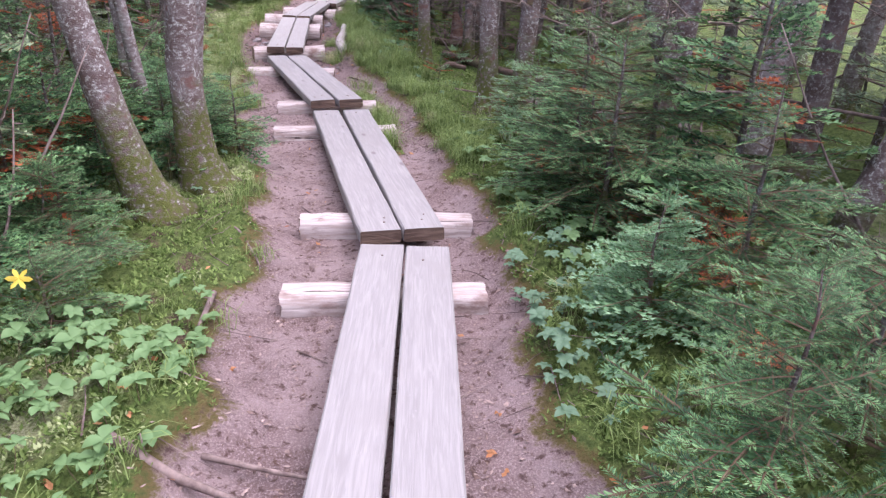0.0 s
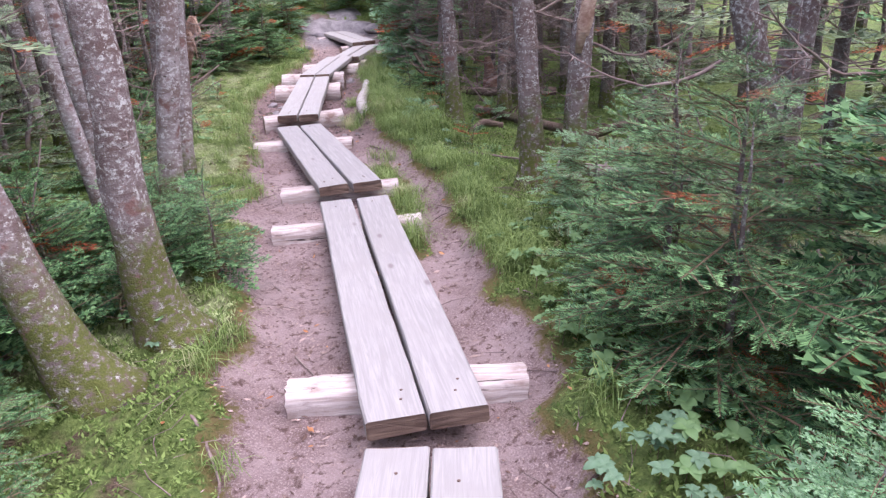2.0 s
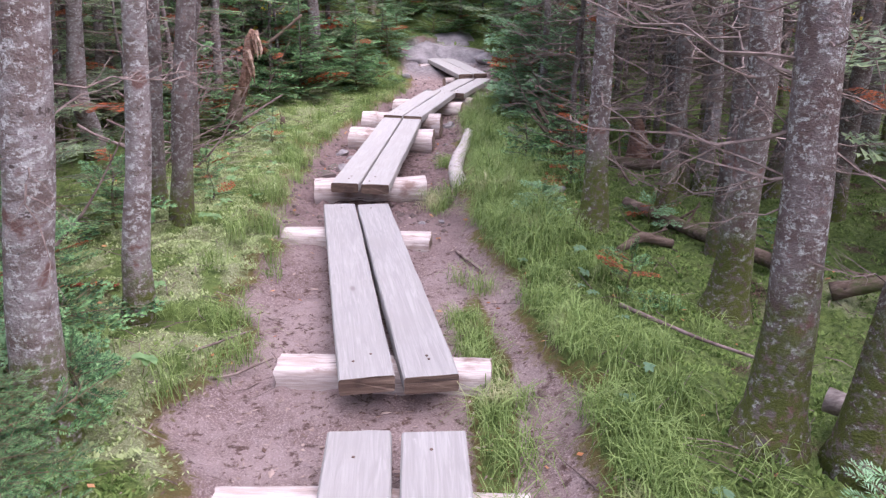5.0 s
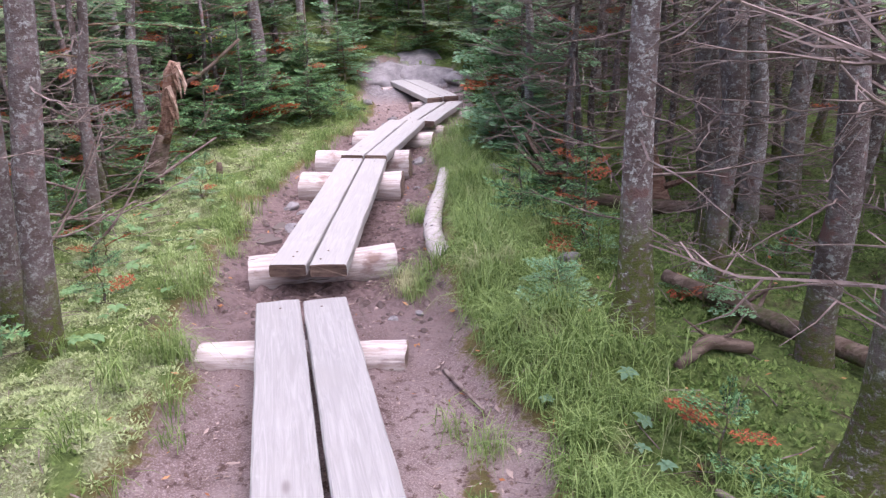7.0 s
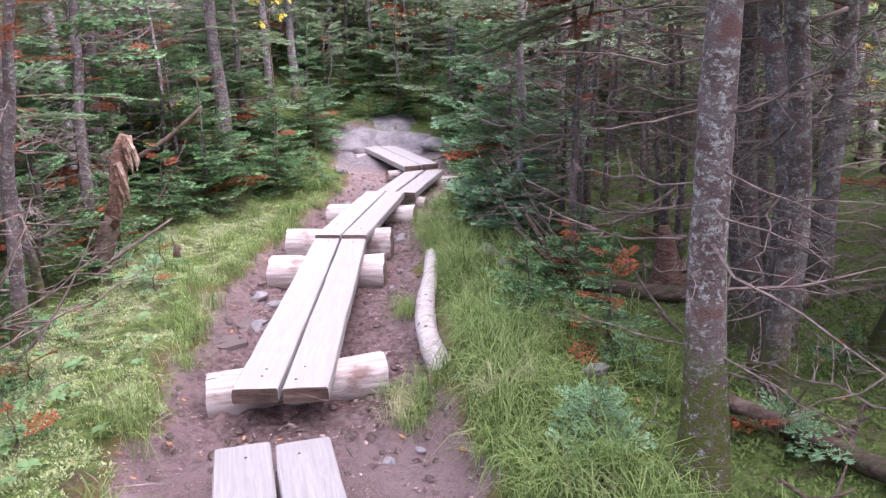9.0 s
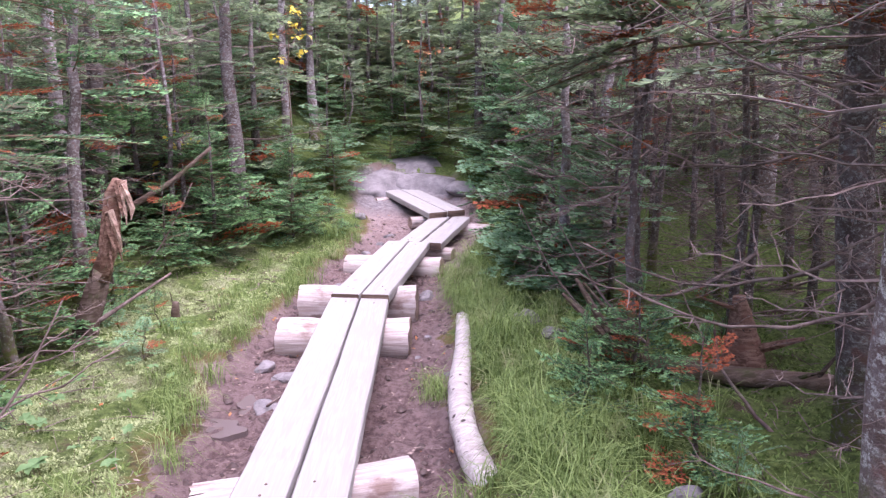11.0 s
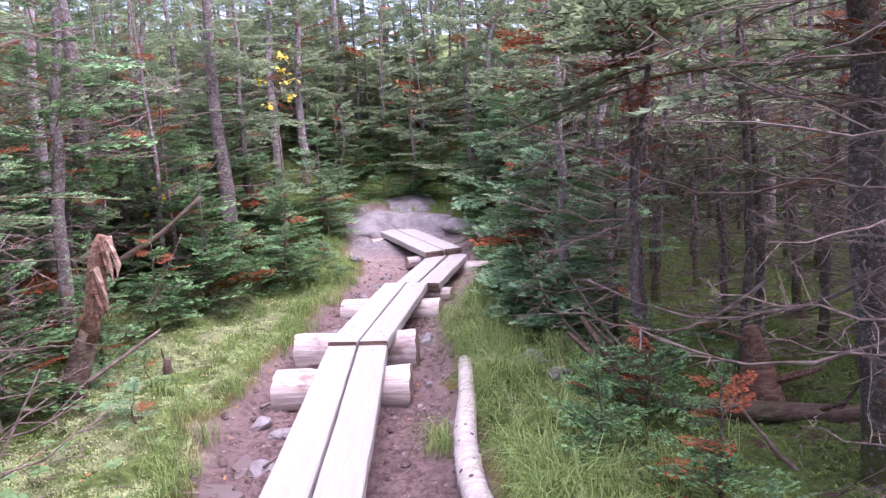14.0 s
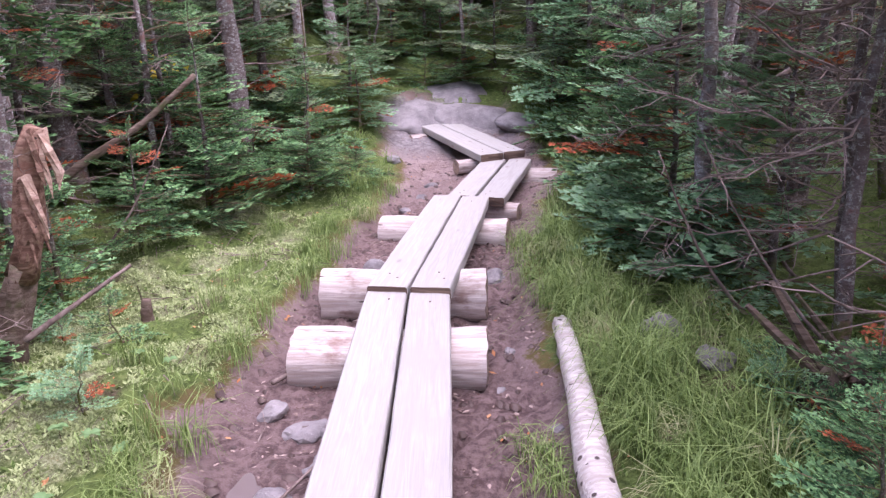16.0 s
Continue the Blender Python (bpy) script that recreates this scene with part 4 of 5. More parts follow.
sg = np.random.default_rng(41)
BUSHY, BLUE, SMALL, RUSTY = ("bushy young fir with glossy green needles", "young spruce with blue-green needles", "small fir seedling among moss",
                             "young fir with some rusty dead needles")
for x, y, h, sp, n, lod, lab, nd, ru, aim in [
    (1.22, 1.28, .8, .6, 42, 0, BUSHY, None, .03, 190), (1.72, 1.5, .95, .72, 44, 0, BUSHY, None, .04, 180), (1.4, 2.35, .6, .42, 44, 1, BLUE, M_SPRUCE, .0, None), (1.82, 5.1, .62, .55, 46, 0, BUSHY, M_SPRUCE, .03, 190),
    (1.85, 2.4, 1.05, .75, 44, 0, BUSHY, None, .05, 180), (1.62, 3.3, 1.1, .55, 46, 0, RUSTY, None, .05, None), (1.72, 4.0, 1.25, .7, 44, 0, RUSTY, None, .05, 180),
    (1.95, 4.35, .8, .75, 38, 0, RUSTY, None, .05, 200), (2.3, 3.2, 1.7, .8, 60, 1, BUSHY, None, .05, None), (1.5, 0.5, .8, .6, 40, 1, BUSHY, None, .05, None),
    (-.98, 2.75, .42, .4, 34, 0, SMALL, None, .03, 0), (-1.35, 3.1, .6, .5, 40, 1, RUSTY, None, .1, None), (-1.6, 4.2, 1.5, .7, 44, 1, RUSTY, None, .1, None),
    (-.36, 5.15, .62, .34, 34, 1, SMALL, None, .0, None), (-.62, 5.0, .5, .35, 30, 1, SMALL, None, .0, None), (-1.5, 5.3, 1.3, .6, 40, 1, RUSTY, None, .1, None),
    (-.78, 4.62, .36, .4, 34, 1, SMALL, None, .0, None), (-.66, 5.3, .32, .32, 28, 1, SMALL, M_SPRUCE, .0, None), (-1.15, 5.05, .5, .4, 32, 1, SMALL, None, .05, None),
    (-1.15, 6.6, .4, .35, 30, 1, SMALL, None, .0, None), (-.95, 5.75, .35, .4, 30, 1, SMALL, M_SPRUCE, .0, None), (-1.5, 7.3, .6, .45, 34, 1, SMALL, None, .03, None),
    (-1.4, 8.3, .5, .4, 30, 1, SMALL, None, .03, None), (1.3, 8.75, .22, .25, 22, 1, SMALL, M_SPRUCE, .0, None), (1.68, 9.75, .6, .4, 24, 1, RUSTY, None, .3, 180),
    (1.38, 10.3, .5, .4, 30, 1, RUSTY, None, .08, 200), (1.8, 10.75, .6, .5, 30, 1, RUSTY, None, .12, 180), 
    (-.58, 14.75, .62, .62, 60, 1, BUSHY, None, .02, None), (-.2, 15.05, .45, .4, 40, 1, BUSHY, None, .03, None), (-1.1, 15.2, .6, .5, 36, 1, BUSHY, None, .05, None),
    (-.25, 16.7, .85, .45, 36, 1, BLUE, M_SPRUCE, .03, None), (-.8, 16.3, .9, .5, 36, 1, BUSHY, None, .04, None),
    # Blue-green M_SPRUCE at y 12 to 13 also lightens firs shaded by the thicket.
    (1.85, 13.0, 1.7, .85, 90, 1, BLUE, M_SPRUCE, .05, 190), (2.05, 14.1, 2.3, .85, 70, 1, BUSHY, None, .05, 190), (2.15, 12.3, 1.7, .85, 76, 1, BLUE, M_SPRUCE, .12, 180),
    (2.3, 15.6, 2.2, .8, 56, 1, BUSHY, None, .04, 180), (1.95, 17.0, 1.6, .7, 50, 1, BUSHY, None, .05, None), (-2.0, 11.7, 1.2, .55, 40, 1, RUSTY, None, .12, 0),
    (-1.95, 10.8, .55, .45, 32, 1, SMALL, None, .1, None), (-1.75, 12.6, 1.0, .5, 40, 1, RUSTY, None, .1, None), (-1.55, 13.4, .8, .5, 40, 1, BUSHY, None, .06, None),
    (-1.9, 15.6, 1.6, .7, 46, 1, BUSHY, None, .05, None), (.1, 18.9, 1.0, .6, 44, 1, BUSHY, None, .05, None), (.8, 19.1, 1.3, .7, 46, 1, BUSHY, None, .04, None),
    (1.5, 18.6, 1.2, .6, 40, 1, RUSTY, None, .1, None), (-.6, 19.3, 1.6, .8, 46, 1, BUSHY, None, .05, None),
    (1.75, 3.55, 1.25, .8, 60, 0, RUSTY, None, .04, 190), (2.05, 4.6, 1.05, .6, 36, 0, BLUE, M_SPRUCE, .05, 190), (2.15, 3.85, 1.5, .65, 42, 0, BUSHY, None, .05, 190),
    (-.72, 15.9, 1.1, .6, 44, 1, BUSHY, None, .03, None), (-1.35, 14.3, 1.5, .75, 56, 1, BUSHY, None, .08, 0), (-1.75, 14.9, 2.2, .85, 64, 1, BUSHY, None, .08, 0), (-1.5, 16.6, 2.4, .9, 70, 1, BUSHY, M_SPRUCE, .05, 0),
    (-2.5, 13.0, 2.2, .85, 60, 1, RUSTY, None, .15, 0), (-2.3, 15.2, 2.6, .9, 64, 1, BUSHY, None, .08, 0), (-.35, 17.2, 1.5, .7, 54, 1, BUSHY, M_SPRUCE, .03, None), (2.2, 16.4, 2.6, .95, 74, 1, BUSHY, M_SPRUCE, .05, 190),
    (-.62, 5.7, .36, .34, 30, 0, SMALL, None, .02, None), (-.82, 5.95, .45, .4, 34, 0, SMALL, None, .03, None), (-1.0, 6.4, .42, .4, 32, 1, SMALL, M_SPRUCE, .0, None), (-.72, 6.35, .28, .3, 26, 1, SMALL, None, .0, None),
    (-1.15, 7.0, .5, .42, 34, 1, SMALL, None, .02, None), (-.56, 5.4, .34, .36, 30, 0, SMALL, None, .04, None), (-.9, 5.35, .5, .42, 34, 1, SMALL, None, .02, None),
    (-3.2, 14.5, 3.2, 1.0, 64, 3, BUSHY, M_FAR, .06, None), (-2.9, 16.6, 3.4, 1.0, 70, 3, BUSHY, M_FAR, .05, None), (-3.7, 17.6, 3.4, 1.0, 66, 3, BUSHY, M_FAR, .06, None), (-1.9, 18.4, 3.1, .95, 66, 3, BUSHY, M_FAR, .08, None),
    (.2, 20.3, 2.9, .9, 64, 3, BUSHY, M_FAR, .04, None), (1.3, 20.9, 3.0, .95, 64, 3, BUSHY, M_FAR, .05, None), (-.95, 19.9, 3.0, .9, 64, 3, BUSHY, M_FAR, .05, None), (2.7, 18.7, 3.2, 1.0, 70, 3, BUSHY, M_FAR, .05, None),
    (3.5, 17.5, 3.2, 1.0, 66, 3, BUSHY, M_FAR, .1, None), (-1.2, 21.8, 3.2, 1.0, 60, 3, BUSHY, M_FAR, .05, None), (.8, 22.4, 3.2, 1.0, 60, 3, BUSHY, M_FAR, .05, None),
    (-1.12, 3.5, .5, .5, 40, 0, SMALL, None, .05, None), (-1.45, 3.9, .8, .6, 46, 1, RUSTY, None, .08, None), (-1.15, 4.9, .7, .5, 40, 1, BUSHY, None, .04, None), (-.98, 3.2, .3, .4, 28, 0, SMALL, None, .03, None),
    (-1.3, 4.35, .9, .55, 44, 1, BUSHY, None, .05, None),
    (-1.45, 1.9, .5, .45, 30, 1, SMALL, None, .04, 0), (-1.15, 3.45, .45, .4, 30, 1, RUSTY, None, .12, None), (-1.5, 2.55, .6, .5, 32, 1, BUSHY, None, .04, None),
    (-1.85, 3.3, 1.0, .6, 40, 1, RUSTY, None, .12, None), (-1.1, 4.35, .5, .4, 28, 1, SMALL, None, .05, None), (-1.95, 5.9, 1.2, .6, 40, 1, RUSTY, None, .1, None),
    (.55, 18.15, .5, .45, 30, 1, BUSHY, None, .03, None), (1.1, 18.2, .6, .5, 32, 1, BUSHY, None, .04, None), (-.15, 17.75, .6, .45, 30, 1, BUSHY, None, .04, None),
]:
    fir_sapling(x, y, h, sp, n, lod, sg, lab, nd, ru, aim)


for k in range(46):
    y = sg.uniform(3, 15)
    x = sg.uniform(-2.2, -1.0) if k % 2 else float(np.interp(y, TY, TR)) + sg.uniform(.45, 2.2)
    if min((x - a) ** 2 + (y - c) ** 2 for a, c, *_ in TREES) > .04:
        fir_sapling(x, y, sg.uniform(.12, .3), sg.uniform(.16, .32), 9, 1, sg, SMALL, M_SPRUCE if k % 3 == 0 else None, .06, None, .3, .03, "fir seedlings")


# ---- grass and moss ----
def grass_clump(g, x, y, gen, blades, length, lean=None):
    z = hgt(x, y) - 0.01
    az = gen.uniform(0, 2 * np.pi, blades)
    if lean is not None:
        az = lean + gen.normal(0, 0.9, blades)
    ln = length * gen.uniform(0.5, 1.15, blades)
    bend = gen.uniform(0.6, 1.5, blades)
    r = gen.uniform(0, 0.09, blades)
    a2 = gen.uniform(0, 2 * np.pi, blades)
    b = np.stack([x + r * np.cos(a2), y + r * np.sin(a2), np.full(blades, z)], 1)
    d = np.stack([np.cos(az), np.sin(az), np.zeros(blades)], 1)
    s = np.stack([-np.sin(az), np.cos(az), np.zeros(blades)], 1)
    w = 0.0018
    up = np.array([0, 0, 1.0])
    p1 = b + up * (ln * 0.5)[:, None] + d * (ln * bend * 0.15)[:, None]
    p2 = b + up * (ln * (0.85 - 0.25 * bend))[:, None] + d * (ln * bend * 0.45)[:, None]
    p3 = b + up * (ln * np.maximum(0.92 - 0.58 * bend, 0.05))[:, None] + d * (ln * bend * 0.8)[:, None]
    v = np.stack([b - s * w, b + s * w, p1 - s * w, p1 + s * w, p2 - s * w * 0.7, p2 + s * w * 0.7, p3], 1).reshape(-1, 3)
    k = np.arange(blades) * 7
    t = np.concatenate([np.stack([k + i, k + j, k + l], 1) for i, j, l in ((0, 1, 3), (0, 3, 2), (2, 3, 5), (2, 5, 4), (4, 5, 6))])
    g.add(v, t)


gg = np.random.default_rng(5)
g = Geo()
made = 0
while made < 650:
    y = gg.uniform(1.0, 16.5)
    l, r = float(np.interp(y, TY, TL)), float(np.interp(y, TY, TR))
    roll = gg.random()
    if roll < 0.55:
        x, keep = r + gg.exponential(0.17 if y < 8.5 else 0.22) + (0.17 if 9.2 < y < 12.2 else 0.07), 1.0 if 4.6 < y < 13.5 else 0.1
    elif roll < 0.85:
        x, keep = l - gg.exponential(0.16) + 0.02, 0.34 if 6.6 < y < 16 else 0.06
    elif roll < 0.93:
        x, keep = gg.uniform(0.7, 0.86), 0.6 if 5.2 < y < 8.0 else 0.0
    else:
        x, keep = gg.uniform(l - 1.2, r + 1.6), 0.2
        if trail_mask(x, y) > 0.3:
            keep = 0
    if gg.random() > keep:
        continue
    made += 1
    grass_clump(g, x, y, gg, int(gg.integers(20, 60)), gg.uniform(0.16, 0.36) * (0.72 if y < 8 else 1.0) * (1.15 if 9 < y < 14 and x > 0.6 else 0.9))
for x, y in ((.62, 9.5), (.7, 9.62), (.55, 9.4), (.72, 11.1), (.66, 11.0), (.86, 6.6), (.8, 7.1), (.9, 6.2), (.78, 5.75), (-.28, 7.0), (.95, 12.9), (1.0, 13.2), (1.02, 13.5), (1.05, 12.6)):
    for _ in range(3):
        grass_clump(g, x + gg.normal(0, .05), y + gg.normal(0, .06), gg, 34, 0.2)
for x, y, s in ((.56, 9.52, .24), (.64, 9.46, .2), (.8, 5.6, .24), (.82, 5.9, .22), (.8, 6.45, .22), (.78, 6.9, .22), (.72, 7.3, .2)):
    grass_clump(g, x, y, gg, 90, s)
tagged(new("grass", mesh_of("grass", g, [M_GRASS])), "tufts of fine yellow-green sedge along the trail edges", "grass", kind="stuff")


def moss_cover(name, n, pick, mat_, label, size, leaves=6, area=(-3.4, 4.4, .6, 18.5)):
    """Short moss shoots scattered where pick(x, y) lets them."""
    gen = np.random.default_rng(len(name) + n)
    x, y = gen.uniform(area[0], area[1], n), gen.uniform(area[2], area[3], n)
    keep = gen.random(n) < pick(x, y)
    x, y = x[keep], y[keep]
    k = len(x)
    z = land(x, y) - 0.004
    c = np.repeat(np.stack([x, y, z], 1), leaves, 0)
    az = gen.uniform(0, 2 * np.pi, k * leaves)
    el = gen.uniform(0.15, 1.0, k * leaves)
    ln = np.repeat(gen.uniform(0.6, 1.3, k) * size, leaves) * gen.uniform(0.6, 1.1, k * leaves)
    c += np.stack([gen.normal(0, .012, k * leaves), gen.normal(0, .012, k * leaves), np.zeros(k * leaves)], 1)
    d = np.stack([np.cos(az) * np.cos(el), np.sin(az) * np.cos(el), np.sin(el)], 1)
    s = np.stack([-np.sin(az), np.cos(az), np.zeros(len(az))], 1) * (ln * 0.2)[:, None]
    v = np.stack([c, c + d * (ln * 0.5)[:, None] + s, c + d * ln[:, None], c + d * (ln * 0.5)[:, None] - s], 1).reshape(-1, 3)
    i = np.arange(len(az)) * 4
    t = np.concatenate([np.stack([i, i + 1, i + 2], 1), np.stack([i, i + 2, i + 3], 1)])
    gm = Geo_one(v, t)
    return tagged(new(name, mesh_of(name, gm, [mat_])), label, "moss", kind="stuff")


def off_trail(x, y):
    return np.clip(1 - cover_mask(x, y) * 2.2, 0, 1) * np.clip(1.3 - np.abs(x - 0.3) / 4.5, 0.15, 1)


moss_cover("moss", 68000, lambda x, y: off_trail(x, y) * (1 - 0.8 * pale_mask(x, y)) * np.clip(0.5 + 0.8 * wave_noise(x * 1.7, y * 1.5 + 2), 0.1, 1), M_MOSS,
           "dark green forest moss covering the banks", 0.034, 4)
moss_cover("near_moss", 46000, lambda x, y: off_trail(x, y) * np.clip(0.75 + 0.6 * wave_noise(x * 2.2 + 1, y * 2.4), 0.25, 1), M_MOSS,
           "soft green moss along the trail edge", 0.027, 4, (-1.5, 1.9, .8, 6.0))
moss_cover("floor_moss", 56000, lambda x, y: off_trail(x, y) * np.clip(0.5 + 0.9 * wave_noise(x * 1.4 + 2, y * 1.3), 0.1, 1), M_MOSS,
           "deep green moss carpet under the trees", 0.028, 4, (1.3, 4.2, 4.8, 12.5))
moss_cover("pale_moss", 95000, lambda x, y: off_trail(x, y) * np.clip(pale_mask(x, y) * 2.2, 0, 1), M_PALE, "pale yellow-green feather moss in cushions", 0.024, 4, (-2.5, -.1, .6, 16.8))

moss_cover("cushion_moss", 85000, lambda x, y: off_trail(x, y) * np.clip(pale_mask(x, y) * 1.6 + .25 * wave_noise(x * 3, y * 3), 0, 1), M_PALE, "pale sphagnum cushions on the bank", 0.021, 4, (-2.1, -.35, 7.8, 13.2))


# ---- bunchberry and other leafy herbs ----
def leaf_mesh(name, ln, wd, mat_, fold=0.25):
    n = 9
    s = np.linspace(0, 1, n)
    w = wd / 2 * np.sin(np.pi * s ** 0.9) ** 0.85
    w[0], w[-1] = 0.0012, 0.0003
    z = 0.16 * ln * np.sin(s * 2.6) - 0.12 * ln * s ** 2
    v = np.concatenate([np.stack([s * ln, w, z + fold * w], 1), np.stack([s * ln, 0 * s, z], 1), np.stack([s * ln, -w, z + fold * w], 1)])
    t = []
    for i in range(n - 1):
        t += [(i, n + i, n + 1 + i), (i, n + 1 + i, 1 + i), (n + i, 2 * n + i, 2 * n + 1 + i), (n + i, 2 * n + 1 + i, n + 1 + i)]
    return mesh_of(name, Geo_one(v, t), [mat_], True)


def herb(name, label, mat_, ln, wd, n, stem, category):
    root = thing(name, Matrix(), label, category, name.replace("_", " ") + "s")
    lm = leaf_mesh("leaf", ln, wd, mat_)
    child("stem", mesh_of("stem", Geo_one(*tube([(0, 0, -0.02), (0.004, 0, stem * 0.5), (0, 0, stem)], [0.0018, 0.0015, 0.001], 4)), [M_STEM]), root)
    for i in range(n):
        child("leaf", lm, root, "", pose(0, 0, stem - 0.003 * (i % 2), rng.normal(0, 8), rng.normal(-6, 14), 360 / n * i + rng.normal(0, 8)) @ Matrix.Scale(rng.uniform(.8, 1.15), 4))
    return root


def strew(root, places, gen, lo=0.75, hi=1.2):
    for i, (x, y, dz) in enumerate(places):
        m = pose(x, y, hgt(x, y) + dz, gen.normal(0, 9), gen.normal(0, 9), gen.uniform(0, 360))
        o = root if i == 0 else copy_thing(root, m)
        o.matrix_basis = m
        o.scale = [gen.uniform(lo, hi)] * 3


hg = np.random.default_rng(9)
bb = herb("bunchberry_plant", "low bunchberry with a whorl of broad green leaves", M_LEAF, 0.056, 0.04, 6, 0.07, "plant")
spots_b = [(hg.uniform(-1.15, -.42) + 0.08 * (y - 2.2), y, hg.uniform(-.02, .07)) for y in hg.uniform(1.3, 2.9, 118)]
spots_b += [(-.42, 2.45, 0), (-.38, 2.6, 0), (-.46, 2.7, 0), (-.36, 2.75, 0), (-.5, 2.35, 0), (-.58, 2.3, .02), (-.62, 2.0, .0), (-.45, 2.2, .0), (-.6, 1.75, 0)]
spots_b += [(hg.uniform(-1.0, -.55), y, 0.0) for y in hg.uniform(4.4, 7.6, 14)] + [(hg.uniform(-1.6, -.95), y, 0.0) for y in hg.uniform(8.2, 11.5, 12)] + [(hg.uniform(-1.75, -.72), y, hg.uniform(0, .04)) for y in hg.uniform(8.3, 12.2, 54)]
spots_b += [(float(np.interp(y, TY, TR)) + hg.uniform(.08, .75), y, hg.uniform(0, .06)) for y in hg.uniform(2.7, 5.2, 85)]
strew(bb, spots_b, hg, .5, 1.05)
hb = herb("leafy_herb", "small herb with waxy blue-green leaves", M_BLUELEAF, 0.05, 0.03, 6, 0.06, "plant")
spots_h = [(float(np.interp(y, TY, TR)) + hg.uniform(.0, .34), y, hg.uniform(0, .09)) for y in hg.uniform(1.7, 3.1, 70)]
spots_h += [(float(np.interp(y, TY, TR)) + hg.uniform(.1, .5), y, 0.0) for y in hg.uniform(5.0, 8.0, 14)] + [(hg.uniform(-.62, -.45), y, 0.0) for y in hg.uniform(4.2, 6.0, 10)]
strew(hb, spots_h, hg, .55, .95)


def autumn_sapling(x, y, top, spread, n, gen, mat_, label):
    """A thin broadleaf sapling whose few leaves have turned."""
    z = hgt(x, y)
    root = thing("autumn_sapling", pose(x, y, z), label, "sapling", "autumn saplings")
    h = top - z
    stem = np.stack([np.cumsum(gen.normal(0, .02, 8)), np.cumsum(gen.normal(0, .02, 8)), np.linspace(-.05, h, 8)], 1)
    child("stem", mesh_of("stem", Geo_one(*tube(stem, np.linspace(.014, .003, 8), 6)), [M_STEM], True), root)
    lm = leaf_mesh("leaf", .075, .05, mat_)
    for i in range(7):
        o = stem[-1 - i % 3] + (0, 0, gen.uniform(-.2, .05))
        e = o + np.array([gen.normal(0, .6), gen.normal(0, .6), gen.uniform(-.2, .3)]) * spread
        child("twig", mesh_of("twig", Geo_one(*tube([o, (o + e) / 2 + gen.normal(0, .02, 3), e], [.004, .003, .0012], 4)), [M_STEM]), root)
        for f in gen.uniform(.3, 1.0, n // 7):
            q = o + (e - o) * f + gen.normal(0, .02, 3)
            child("leaf", lm, root, "", pose(*q, gen.normal(0, 25), gen.normal(20, 25), gen.uniform(0, 360)) @ Matrix.Scale(gen.uniform(.7, 1.25), 4))


ag = np.random.default_rng(88)
for x, y, top, spread, n, mt_, lab in ((-.78, 17.0, 2.75, .35, 56, M_YELLOW, "thin broadleaf sapling with yellow autumn leaves"), (-2.07, 15.4, 1.3, .45, 35, M_YELLOW, "low sapling with scattered yellow leaves"),
                                       (6.3, 14.1, 1.5, .6, 63, M_YELLOW, "broadleaf sapling turned yellow among spruces"), (1.2, 19.6, 2.4, .5, 42, M_ORANGE, "sapling with dry orange leaves on the slope")):
    autumn_sapling(x, y, top, spread, n, ag, mt_, lab)


# ---- logs, stones, stump, litter ----
def fallen_log(name, label, pts, radii, mat_, gen, sides=14, stubs=0, group=""):
    pts = np.array(pts, float)
    k = np.linspace(0, len(pts) - 1, 5 * len(pts))
    p = np.stack([np.interp(k, np.arange(len(pts)), pts[:, i]) for i in range(3)], 1)
    p[1:-1] = (p[:-2] + 2 * p[1:-1] + p[2:]) / 4
    r = np.interp(k, np.arange(len(pts)), radii)
    o = p.mean(0)
    root = thing(name, Matrix.Translation(o), label, "log" if "log" in name else "branch", group)
    child("wood", mesh_of("wood", Geo_one(*tube(p - o, r, sides, True, 0.05, gen)), [mat_], True), root)
    for _ in range(stubs):
        i = int(gen.integers(2, len(p) - 2))
        d = np.array([gen.normal(), gen.normal(), abs(gen.normal()) + 0.2])
        d /= np.linalg.norm(d)
        child("stub", mesh_of("stub", Geo_one(*tube([p[i] - o, p[i] - o + d * r[i] * 1.8, p[i] - o + d * r[i] * gen.uniform(2.5, 6)], [r[i] * .3, r[i] * .22, r[i] * .1], 6)), [mat_]), root)
    return root


lg = np.random.default_rng(77)


def dead_bough(x, y, z, az, ln, dip, gen, name="dead_bough", label="long bare bough reaching out of the spruces", category="branch", twigs=12):
    root = thing(name, pose(x, y, z, 0, 0, az), label, category, name.replace("_", " ") + "s")
    k = np.linspace(0, 1, 12)
    p = np.stack([k * ln, np.cumsum(gen.normal(0, .012 * ln, 12)), -math.tan(radians(dip)) * ln * k - .16 * ln * np.sin(k * 3.0) + .12 * ln * k ** 2 + gen.normal(0, .006 * ln, 12)], 1)
    p[0] = 0
    child("stem", mesh_of("stem", Geo_one(*tube(p, .011 * (1 - .85 * k) + .0014, 6, True, .08, gen)), [M_TWIG], True), root)
    for _ in range(twigs):
        f = gen.uniform(.15, .98)
        q = np.array([np.interp(f, k, p[:, c]) for c in range(3)])
        a, l2 = radians(gen.uniform(25, 75)) * gen.choice([-1, 1]), ln * gen.uniform(.1, .3) * (1.15 - f * .6)
        e = q + np.array([math.cos(a), math.sin(a), gen.normal(-.1, .35)]) * l2
        child("twig", mesh_of("twig", Geo_one(*tube([q, (q + e) / 2 + gen.normal(0, .03, 3) * l2, e], [.0036, .0026, .0009], 4, True)), [M_TWIG]), root)


